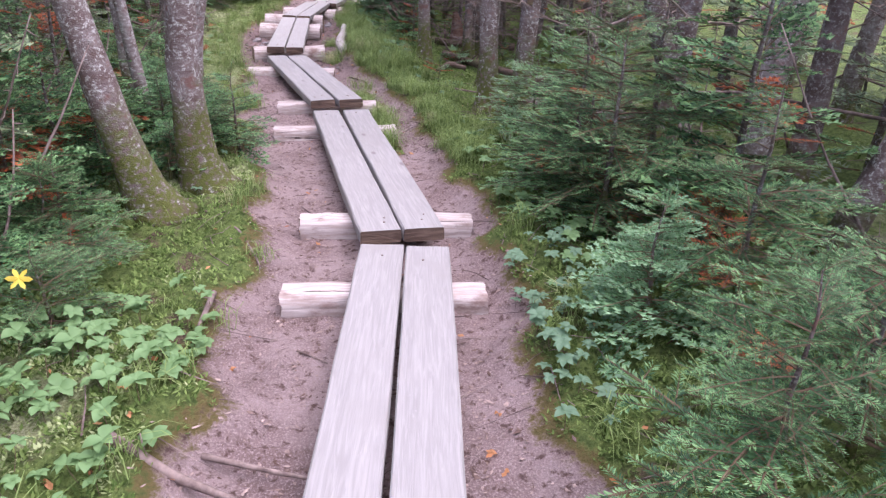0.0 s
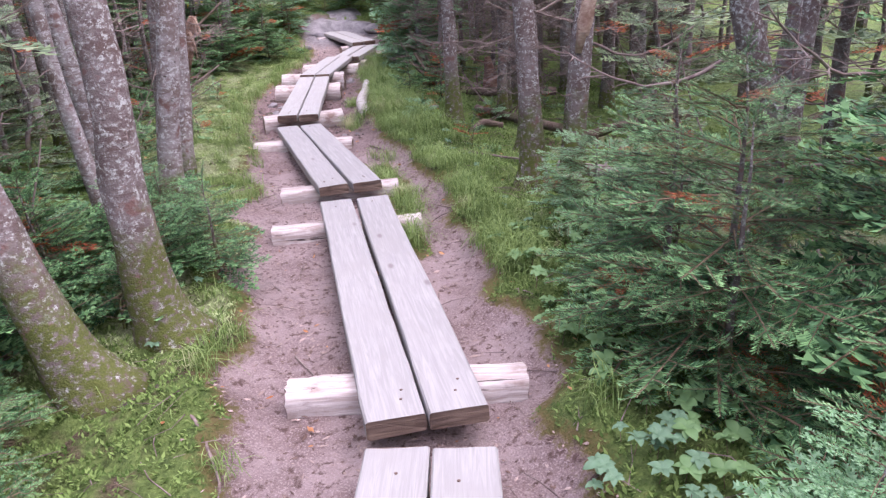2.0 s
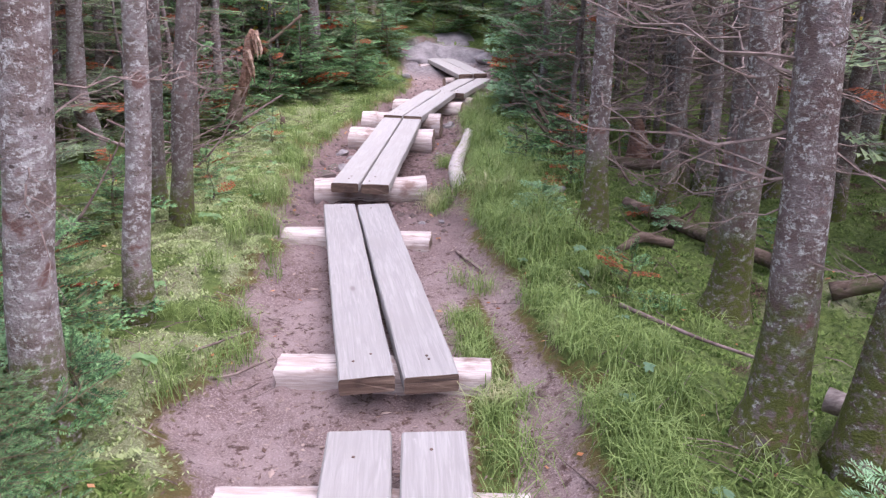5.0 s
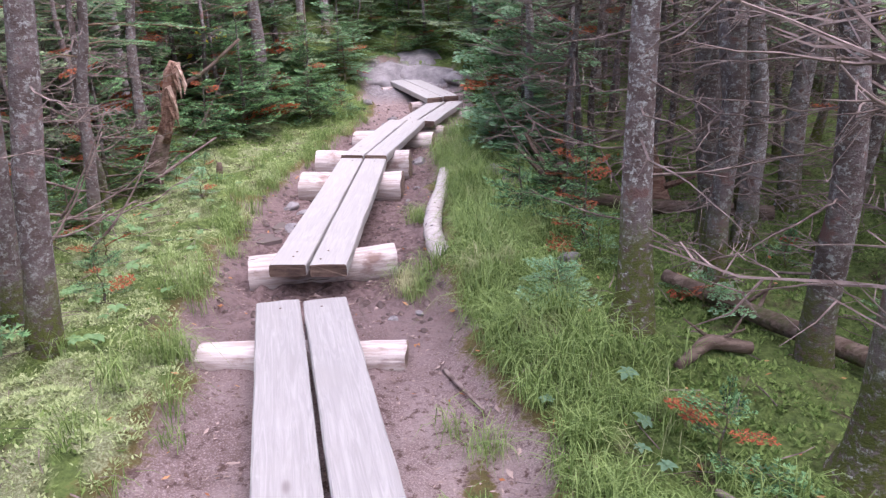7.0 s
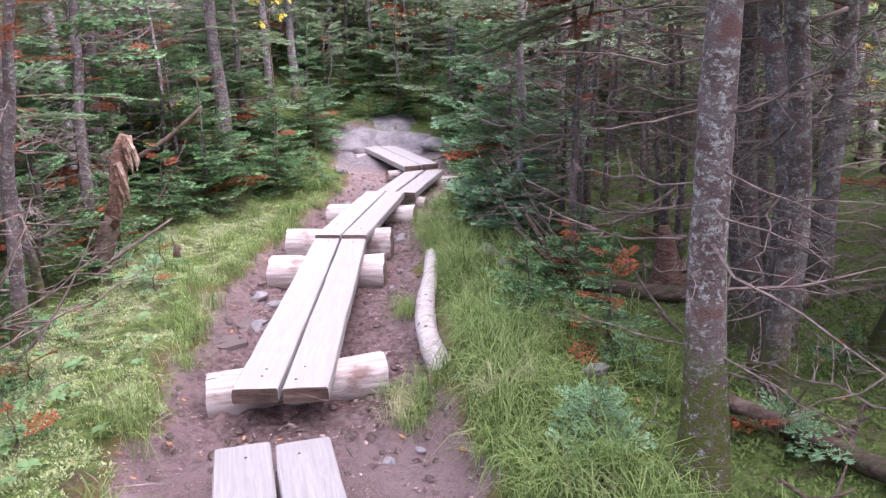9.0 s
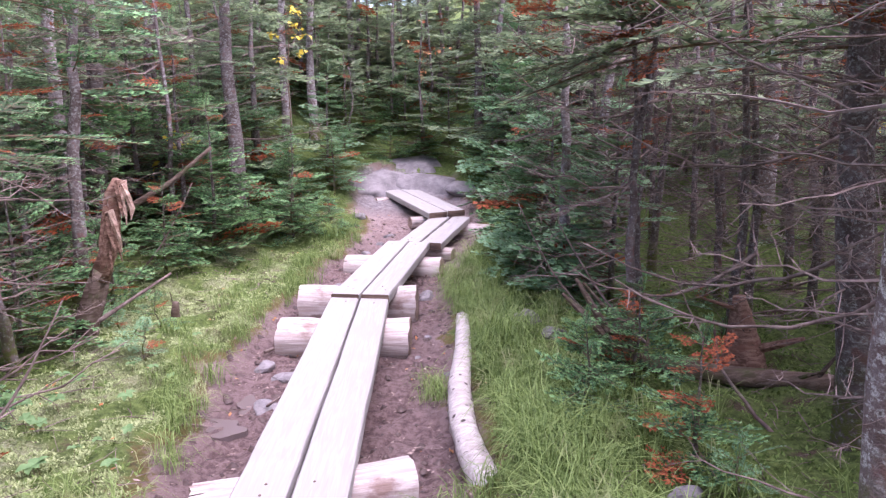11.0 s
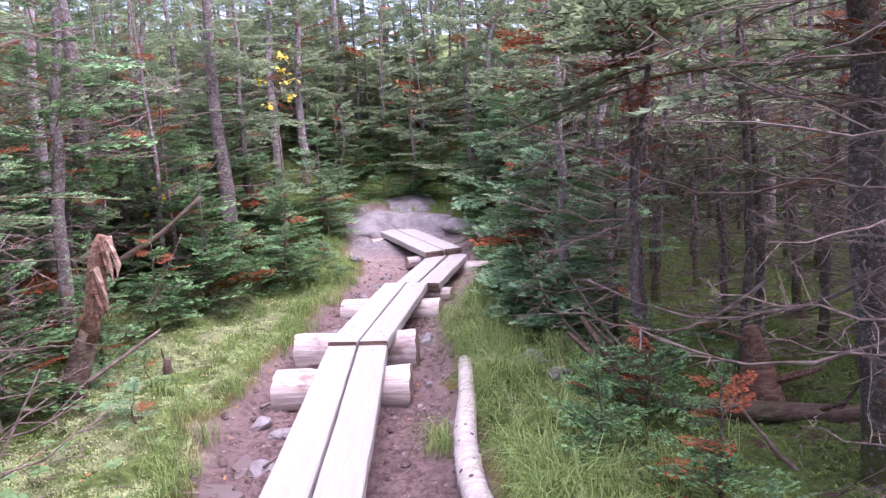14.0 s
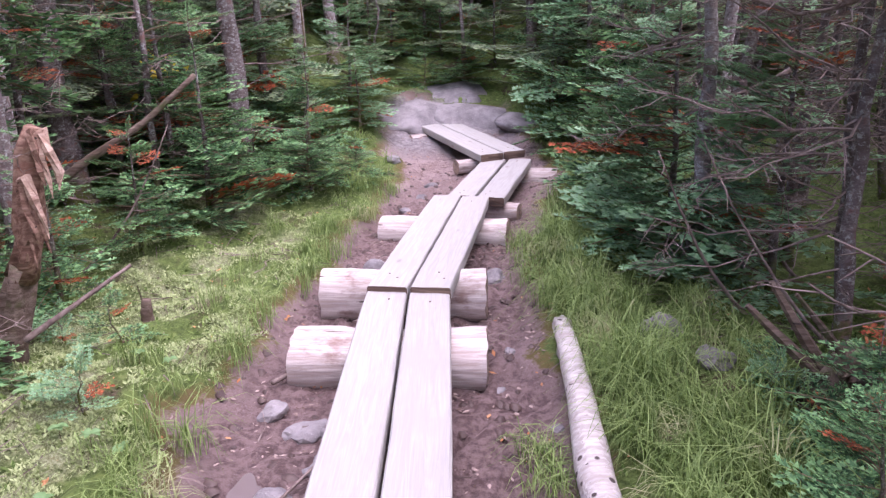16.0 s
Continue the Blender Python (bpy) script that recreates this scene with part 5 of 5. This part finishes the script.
fallen_log("fallen_log", "bleached white log with dark knots beside the trail", [(.95, 12.0, -.05), (.9, 11.5, -.07), (.79, 10.75, -.08), (.76, 10.35, -.08), (.77, 9.95, -.09), (.84, 9.55, -.1)],
           [.048, .056, .064, .068, .07, .066], M_WHITELOG, lg, 16, 0)
for x, y, z, az, ln, dip in ((-2.2, 10.1, .38, 12, 1.35, 6), (-2.1, 9.7, .3, 30, 1.2, -4), (-2.3, 10.6, .55, -5, 1.3, 12), (-2.0, 9.2, .5, 20, 1.1, 10)):
    dead_bough(x, y, z, az, ln, dip, lg)
fallen_log("small_stump_log", "small dark broken stump in pale moss", [(-1.22, 12.45, hgt(-1.22, 12.45) - .03), (-1.22, 12.45, hgt(-1.22, 12.45) + .06), (-1.21, 12.45, hgt(-1.22, 12.45) + .13)], [.035, .032, .024], M_OLDLOG, lg, 9, 1)
fallen_log("fallen_log", "grey fallen trunk in the moss", [(2.0, 6.3, hgt(2.0, 6.3) + .12), (2.46, 5.9, hgt(2.46, 5.9) + .1), (3.3, 5.3, hgt(3.3, 5.3) + .08)], [.045, .055, .06], M_DEADLOG, lg, 12, 5)
fallen_log("fallen_log", "mossy rotting log on the forest floor", [(1.95, 9.0, hgt(1.95, 9.0) + .05), (2.3, 8.5, hgt(2.3, 8.5) + .07), (2.7, 7.9, hgt(2.7, 7.9) + .05)], [.035, .045, .05], M_OLDLOG, lg, 12, 4)
fallen_log("fallen_log", "mossy dead branch propped over pale moss", [(2.7, 7.55, hgt(2.7, 7.55) + .04), (3.0, 7.45, hgt(3.0, 7.45) + .2), (3.5, 7.35, hgt(3.5, 7.35) + .24), (4.1, 7.2, hgt(4.1, 7.2) + .2)], [.05, .035, .03, .022], M_OLDLOG, lg, 10, 4)
fallen_log("fallen_log", "dark rotting root lying in green moss", [(1.68, 8.1, hgt(1.68, 8.1) + .01), (1.85, 8.2, hgt(1.85, 8.2) + .06), (2.05, 8.22, hgt(2.05, 8.22) + .05)], [.02, .035, .03], M_OLDLOG, lg, 9, 3)
fallen_log("fallen_log", "rotting log under the spruces", [(1.75, 11.1, hgt(1.75, 11.1) + .05), (2.5, 10.9, hgt(2.5, 10.9) + .07), (3.4, 10.6, hgt(3.4, 10.6) + .05)], [.05, .06, .06], M_OLDLOG, lg, 12, 5)
fallen_log("fallen_log", "fallen dead trunk propped in the undergrowth", [(2.45, 4.2, .56), (2.9, 4.12, .58), (3.4, 4.0, .5), (4.0, 3.8, .42)], [.008, .012, .012, .014], M_TWIG, lg, 8, 6)
for pts, r in [([(-.62, 1.95, -.1), (-.4, 1.84, -.115), (-.2, 1.72, -.12)], .022), ([(-.34, 1.95, -.13), (-.12, 1.86, -.13), (.04, 1.8, -.14)], .012),
               ([(-.5, 4.0, -.09), (-.3, 3.72, -.12), (-.18, 3.4, -.15), (-.25, 3.1, -.15)], .009), ([(-.38, 3.0, -.06), (-.4, 2.8, -.05), (-.43, 2.65, -.09)], .016),
               ([(.05, 4.3, -.16), (.16, 4.05, -.16)], .006), ([(-.6, 6.6, -.08), (-.3, 6.75, -.12), (-.16, 6.95, -.14)], .009), ([(-.5, 6.9, -.08), (-.3, 7.2, -.12)], .007),
               ([(-.02, 2.62, -.16), (.1, 2.5, -.16)], .005), ([(.95, 2.2, -.15), (.92, 2.0, -.15)], .004), ([(1.5, 7.3, -.02), (1.75, 6.9, .0), (2.0, 6.6, .02)], .012),
               ([(-.3, 10.9, -.19), (-.16, 11.15, -.18), (-.08, 11.4, -.17)], .007), ([(-.45, 11.8, -.18), (-.3, 12.0, -.19)], .014), ([(.72, 8.4, -.15), (.85, 8.0, -.15)], .012),
               ([(-1.56, 11.88, .06), (-1.4, 11.95, .16), (-1.12, 12.1, .33)], .017), ([(-2.22, 13.62, .38), (-1.9, 13.66, .6), (-1.55, 13.7, .8), (-1.15, 13.72, 1.12)], .034)]:
    fallen_log("fallen_branch", "dead grey stick lying on the ground", [(a, c, max(z, hgt(a, c) + r * 0.6) if z < .05 else z) for a, c, z in pts],
               np.linspace(r, r * 0.5, len(pts)), M_OLDLOG if r > .025 else M_TWIG, lg, 7, 1 if r > .01 else 0, "fallen sticks")

# bare saplings leaning over the left bank
for x, y, az, sc in ((-1.75, 9.6, 25, .8), (-1.5, 10.0, 10, 0.7), (-1.9, 10.2, -10, .9), (-1.5, 3.4, 30, .9), (-1.3, 3.0, 80, .7), (-1.9, 4.0, -20, 1.1), (-1.4, 4.6, 60, .8), (-2.0, 5.0, 10, 1.0),
                    (-1.7, 7.9, 20, .8), (-1.8, 6.6, 160, .8), (2.6, 3.4, 120, .9), (3.0, 4.6, 60, 1.0), (2.4, 10.3, 140, .8), (2.2, 11.5, 160, 1.0), (1.95, 12.0, 200, .9), (2.5, 12.6, 120, 1.1), (-1.9, 13.2, 0, .9), (2.9, 2.4, 150, 1.2), (3.3, 3.0, 60, 1.2), (3.6, 4.2, 200, 1.3), (2.9, 5.4, 100, 1.0), (3.4, 6.2, 160, 1.1), (2.7, 7.0, 30, .9), (3.6, 7.6, 120, 1.2), (4.2, 5.0, 190, 1.3)):
    dead_bough(x, y, hgt(x, y) - .02, az, .75 * sc, -52, lg, "dead_sapling", "bare dead sapling leaning among moss", "sapling", 8)

# low dead boughs reaching out of the thicket
for spec in ((2.6, 9.6, .85, 178, 1.3, 8), (2.7, 10.1, .85, 150, 1.4, 10), (2.75, 10.4, 1.35, 165, 1.2, 4), (2.3, 11.9, 1.5, 195, 1.1, -4), (2.2, 12.3, 1.8, 200, 1.0, -6),
             (2.5, 4.9, 1.0, 185, 1.0, 0), (2.8, 3.9, 1.15, 200, 1.1, -5), (2.9, 9.8, 1.7, 170, 1.4, -3), (2.4, 7.4, 1.2, 200, .8, 0), (2.6, 11.0, .6, 190, 1.2, 6), (2.3, 12.6, 1.1, 185, .9, 5), (2.1, 6.1, 1.0, 8, .9, 4), (2.1, 6.1, 1.35, 40, .8, -12), (1.85, 6.25, 1.5, 20, 1.0, -5)):
    dead_bough(*spec, lg)


def stone_mesh(r, gen, flat=0.6):
    bm = bmesh.new()
    bmesh.ops.create_icosphere(bm, subdivisions=3, radius=1)
    off = Vector(gen.uniform(-50, 50, 3))
    for v in bm.verts:
        n = noise.noise(v.co * 1.1 + off) * 0.45 + noise.noise(v.co * 2.7 + off) * 0.16
        v.co = v.co * (1 + n)
        v.co = Vector((v.co.x * r, v.co.y * r * 0.75, v.co.z * r * flat))
    me = bpy.data.meshes.new("stone")
    bm.to_mesh(me)
    bm.free()
    me.materials.append(M_ROCK)
    return me


for x, y, r, fl, dz in [(1.38, 11.85, .1, .8, .02), (1.5, 11.5, .1, .5, .02), (-.25, 11.45, .12, .4, -.02), (-.14, 11.2, .11, .35, -.02), (-.1, 11.38, .09, .4, -.02), (-.2, 10.9, .08, .4, -.01), (-.42, 11.6, .07, .6, 0),
                        (-.3, 10.95, .1, .4, -.01), (.55, 12.3, .05, .6, 0), (.2, 13.4, .14, .6, .0), (-.02, 13.35, .1, .7, 0), (.75, 13.1, .1, .5, 0), (.3, 13.0, .12, .6, 0), (1.53, 9.48, .075, .45, -.01),
                        (.48, 9.0, .035, .6, .01), (.62, 9.1, .03, .6, 0), (.55, 13.9, .06, .6, 0), (1.0, 14.8, .07, .5, 0), (.35, 15.0, .06, .5, 0), 
                        (.2, 14.6, .05, .5, 0), (.45, 15.4, .07, .5, 0), (.1, 15.9, .09, .5, 0), (-.35, 12.2, .04, .6, 0), (.7, 12.05, .035, .6, 0), (.78, 11.3, .03, .6, 0), (.6, 11.7, .03, .5, 0)]:
    ob = new("stone", stone_mesh(r, lg, fl))
    ob.matrix_basis = pose(x, y, hgt(x, y) + dz, lg.normal(0, 8), lg.normal(0, 8), lg.uniform(0, 360))
    tagged(ob, "rough grey stone half sunk in the ground", "stone", "stones")

# rock ledges of the slope behind the last planks
for x, y, r, fl, tilt in [(.3, 17.45, .6, .2, 17), (1.2, 17.35, .62, .22, 15), (.75, 17.95, .6, .2, 22), (1.6, 16.95, .34, .3, 8)]:
    ob = new("rock_ledge", stone_mesh(r, lg, fl))
    ob.matrix_basis = pose(x, y, hgt(x, y) - r * fl * .62, tilt, lg.normal(0, 5), lg.uniform(-20, 20))
    for f in ob.data.polygons:
        f.use_smooth = True
    tagged(ob, "pale grey bare rock ledge on the slope", "rock", "rock ledges")


# ---- snapped trunk with hanging bark, and the rotten stump ----
def snapped_trunk():
    bx, by = -1.6, 11.95
    bz = hgt(bx, by)
    top = 1.02 - bz
    root = thing("snapped_trunk", pose(bx, by, bz), "snapped reddish trunk with strips of torn bark", "tree")
    pts = [(-.12, 0, -.15), (-.08, 0, .1), (0, .02, .34), (.07, .01, .5)]
    child("trunk", mesh_of("trunk", Geo_one(*tube(pts, [.105, .08, .07, .066], 14, True, .14, lg)), [M_OLDLOG], True), root)
    pts = [(.05, .01, .44), (.1, 0, .56), (.15, -.01, .7), (.2, -.02, top - .1), (.25, -.03, top - .02), (.29, -.04, top - .03)]
    child("torn_wood", mesh_of("torn_wood", Geo_one(*tube(pts, [.068, .062, .055, .05, .042, .02], 12, True, .22, lg)), [M_TORN], True), root, "reddish torn wood bent over at the break")
    for k in range(9):
        high = k < 5
        o = np.array([.25, -.04, top - .03] if high else [.16, -.05, top - .22]) + lg.normal(0, .014, 3)
        ln, out = (lg.uniform(.16, .28), lg.uniform(.015, .07)) if high else (lg.uniform(.2, .34), lg.uniform(.03, .08))
        q = [o, o + (out * .5, -.02, .015), o + (out * .9, -.03, -ln * .3), o + (out * 1.1, -.02 + lg.normal(0, .02), -ln * .7), o + (out * lg.uniform(1, 1.3), -.02, -ln)]
        child("bark_strip", mesh_of("bark_strip", Geo_one(*tube(q, np.array([.012, .018, .017, .013, .004]) * lg.uniform(.7, 1.2), 5, True, .3, lg)), [M_TORN if k % 2 else M_PEELED]), root, "torn hanging strip of wood and bark")
    for k in range(4):
        o = np.array([.1 + .03 * k, -.04, .5 + .1 * k])
        child("splinter", mesh_of("splinter", Geo_one(*tube([o, o + (.03, -.03, .04), o + (.05 + lg.normal(0, .02), -.05, lg.normal(-.02, .06))], [.016, .01, .002], 5, True, .2, lg)), [M_TORN]), root, "jagged splinter of torn wood")


snapped_trunk()
fallen_log("tree_stump_log", "rotten reddish stump rising from moss", [(2.63, 11.1, hgt(2.63, 11.1) - .1), (2.62, 11.1, hgt(2.63, 11.1) + .15), (2.58, 11.12, .3)], [.17, .11, .04], M_TORN, lg, 14, 2)
fallen_log("tree_stump_log", "dark uprooted stump under the spruces", [(1.85, 11.2, hgt(1.85, 11.2) - .1), (1.82, 11.15, hgt(1.85, 11.2) + .1), (1.86, 11.1, .18)], [.16, .13, .05], M_OLDLOG, lg, 14, 5)


def snag(x, y):
    z = hgt(x, y)
    root = thing("broken_snag", pose(x, y, z), "broken dead snag with peeled pale upper wood", "tree")
    child("trunk", mesh_of("trunk", Geo_one(*tube([(0, 0, -.1), (0, 0, .05), (.03, 0, .5), (.06, 0, 1.0), (.1, 0, 1.5)], [.15, .1, .08, .074, .055], 16, True, .06, lg)), [M_MOSSBARK], True), root)
    child("peeled_wood", mesh_of("peeled_wood", Geo_one(*tube([(.02, -.05, .95), (.06, -.05, 1.15), (.13, -.04, 1.5), (.16, -.03, 2.2)], [.025, .05, .046, .024], 12, True, .09, lg)), [M_PEELED], True), root, "bare tan splintered wood")
    for _ in range(8):
        child("dead_branch", DEAD_MESH[int(lg.integers(5))], root, "", pose(.05, 0, lg.uniform(.4, 1.5), 0, lg.normal(0, 15), lg.uniform(0, 360)) @ Matrix.Scale(lg.uniform(.3, .7), 4))


snag(2.02, 6.08)


# ---- puddle and mud ----
def flat_patch(name, x, y, rx, ry, mat_, label, category, up, gen):
    n = 26
    a = np.arange(n) * 2 * np.pi / n
    k = 1 + 0.25 * np.sin(a * 2 + gen.uniform(0, 6)) + 0.15 * np.sin(a * 5 + gen.uniform(0, 6))
    z = hgt(x, y) + up
    v = np.concatenate([[(x, y, z)], np.stack([x + rx * k * np.cos(a), y + ry * k * np.sin(a), np.full(n, z)], 1), np.stack([x + rx * k * np.cos(a), y + ry * k * np.sin(a), np.full(n, z - .03)], 1)])
    i = np.arange(n)
    j = (i + 1) % n
    t = np.concatenate([np.stack([np.zeros(n, int), 1 + i, 1 + j], 1), np.stack([1 + i, n + 1 + i, n + 1 + j], 1), np.stack([1 + i, n + 1 + j, 1 + j], 1)])
    return tagged(new(name, mesh_of(name, Geo_one(v, t), [mat_])), label, category, kind="structure")


flat_patch("puddle_1", -.5, 10.65, .13, .1, M_WATER, "shallow muddy puddle", "puddle", .008, lg)
flat_patch("puddle_2", -.42, 11.0, .07, .12, M_WATER, "shallow muddy puddle", "puddle", .008, lg)


# ---- litter: chips, needles and clods on the trodden dirt ----
def litter(n, gen):
    g = Geo()
    x, y = gen.uniform(-1, 1.6, n), 0.8 + 16.5 * gen.random(n) ** 1.25
    keep = gen.random(n) < trail_mask(x, y)
    for a, c in zip(x[keep], y[keep]):
        s = gen.uniform(.003, .008) * (1 + (gen.random() < .05) * .7)
        sx, sy, sz = s * gen.uniform(1, 3), s * gen.uniform(.6, 1.2), s * gen.uniform(.3, .8)
        az = gen.uniform(0, 6.28)
        co, si = math.cos(az), math.sin(az)
        p = np.array([(sx, 0, 0), (0, sy, 0), (-sx, 0, 0), (0, -sy, 0), (sx * .2, 0, sz), (-sx * .3, 0, sz * .9)]) * gen.uniform(.8, 1.2, (6, 1))
        p = np.stack([p[:, 0] * co - p[:, 1] * si + a, p[:, 0] * si + p[:, 1] * co + c, p[:, 2] + hgt(a, c) + .001], 1)
        g.add(p, [(0, 1, 4), (1, 5, 4), (1, 2, 5), (2, 3, 5), (3, 4, 5), (3, 0, 4)])
    return tagged(new("wood_chips", mesh_of("wood_chips", g, [M_CHIP])), "bark chips and grit strewn over trodden dirt", "litter", kind="stuff")


def clods(n, gen):
    g = Geo()
    for _ in range(n):
        y = gen.uniform(8.8, 16)
        a = gen.uniform(np.interp(y, TY, TL), np.interp(y, TY, TR))
        s = gen.uniform(.012, .035)
        v = np.array([(1, 0, 0), (0, 1, 0), (-1, 0, 0), (0, -1, 0), (.4, .3, .6), (-.4, .3, .7), (-.2, -.4, .6)]) * s * gen.uniform(.7, 1.3, (7, 3)) + (a, y, hgt(a, y) - .004)
        g.add(v, [(0, 1, 4), (1, 5, 4), (1, 2, 5), (2, 6, 5), (2, 3, 6), (3, 0, 6), (0, 4, 6), (4, 5, 6)])
    return tagged(new("mud_clods", mesh_of("mud_clods", g, [M_MUD], True)), "dark trampled clods of mud", "litter", kind="stuff")


litter(19000, lg)
clods(700, lg)


def twig_litter(n, gen):
    g = Geo()
    x, y = gen.uniform(-2.6, 3.4, n), gen.uniform(.8, 17, n)
    for a, c in zip(x, y):
        if trail_mask(a, c) > .6 and gen.random() < .75:
            continue
        ln, az = gen.uniform(.05, .26), gen.uniform(0, 6.28)
        d = np.array([math.cos(az), math.sin(az)]) * ln
        z0, z1 = hgt(a, c), hgt(a + d[0], c + d[1])
        r = gen.uniform(.0015, .004)
        g.add(*tube([(a, c, z0 + r + .004), (a + d[0] * .5 + gen.normal(0, .012), c + d[1] * .5, (z0 + z1) / 2 + gen.uniform(.005, .025)), (a + d[0], c + d[1], z1 + gen.uniform(.003, .03))],
                    [r, r * .8, r * .4], 3, False))
    return tagged(new("twig_litter", mesh_of("twig_litter", g, [M_TWIG])), "small dead twigs strewn over moss and dirt", "litter", kind="stuff")


def leaf_litter(n, gen):
    """Small brown leaves and cone scales lying on the banks."""
    g = Geo()
    x, y = gen.uniform(-2.4, 3.0, n), gen.uniform(.8, 16.5, n)
    for a, c in zip(x, y):
        sz, az = gen.uniform(.008, .022), gen.uniform(0, 6.28)
        d, e = np.array([math.cos(az), math.sin(az), gen.normal(0, .3)]) * sz, np.array([-math.sin(az), math.cos(az), gen.normal(0, .3)]) * sz * .5
        o = np.array([a, c, hgt(a, c) + gen.uniform(.006, .03)])
        g.add([o - d, o + e, o + d, o - e], [(0, 1, 2), (0, 2, 3)])
    return tagged(new("leaf_litter", mesh_of("leaf_litter", g, [M_ORANGE])), "small dry brown leaves strewn on the banks", "litter", kind="stuff")


twig_litter(2600, lg)
leaf_litter(700, lg)


# ---- fallen leaves ----
def fallen_leaf(x, y, dz, size, mat_, label, star=False, tip=0.0):
    n = 24
    a = np.arange(n) * 2 * np.pi / n
    k = 0.36 + 0.64 * np.abs(np.cos(a * 3)) ** 1.6 if star else 0.6 + 0.4 * np.abs(np.cos(a))
    v = np.concatenate([[(0, 0, .004)], np.stack([np.cos(a) * k * size, np.sin(a) * k * size * (1 if star else .6), .006 * np.sin(a * 3)], 1)])
    t = [(0, 1 + i, 1 + (i + 1) % n) for i in range(n)]
    ob = new("fallen_leaf", mesh_of("fallen_leaf", Geo_one(v, t), [mat_]))
    ob.matrix_basis = pose(x, y, hgt(x, y) + dz, tip + lg.normal(0, 10), lg.normal(0, 10), lg.uniform(0, 360) if not tip else 10)
    tagged(ob, label, "leaf", "fallen leaves")


fallen_leaf(-1.0, 2.58, .3, .046, M_YELLOW, "yellow star-shaped leaf caught on fir twigs", True, 35)
fallen_leaf(-1.0, 1.95, .08, .03, M_YELLOW, "yellow fallen leaf among bunchberry", True)
for x, y in ((.62, 1.85), (.64, 1.75), (.56, 1.62), (-.28, 2.5), (.12, 3.7), (.7, 2.05), (-.55, 2.0), (-.6, 2.15), (-.75, 1.8), (.8, 9.0), (.6, 8.7), (-.5, 9.3), (.7, 10.3), (.45, 12.5), (-.5, 12.6), (-.9, 12.9), (-1.1, 11.0), (-.35, 6.9)):
    fallen_leaf(x, y, .008, lg.uniform(.014, .026), M_ORANGE, "dry orange-brown fallen leaf")
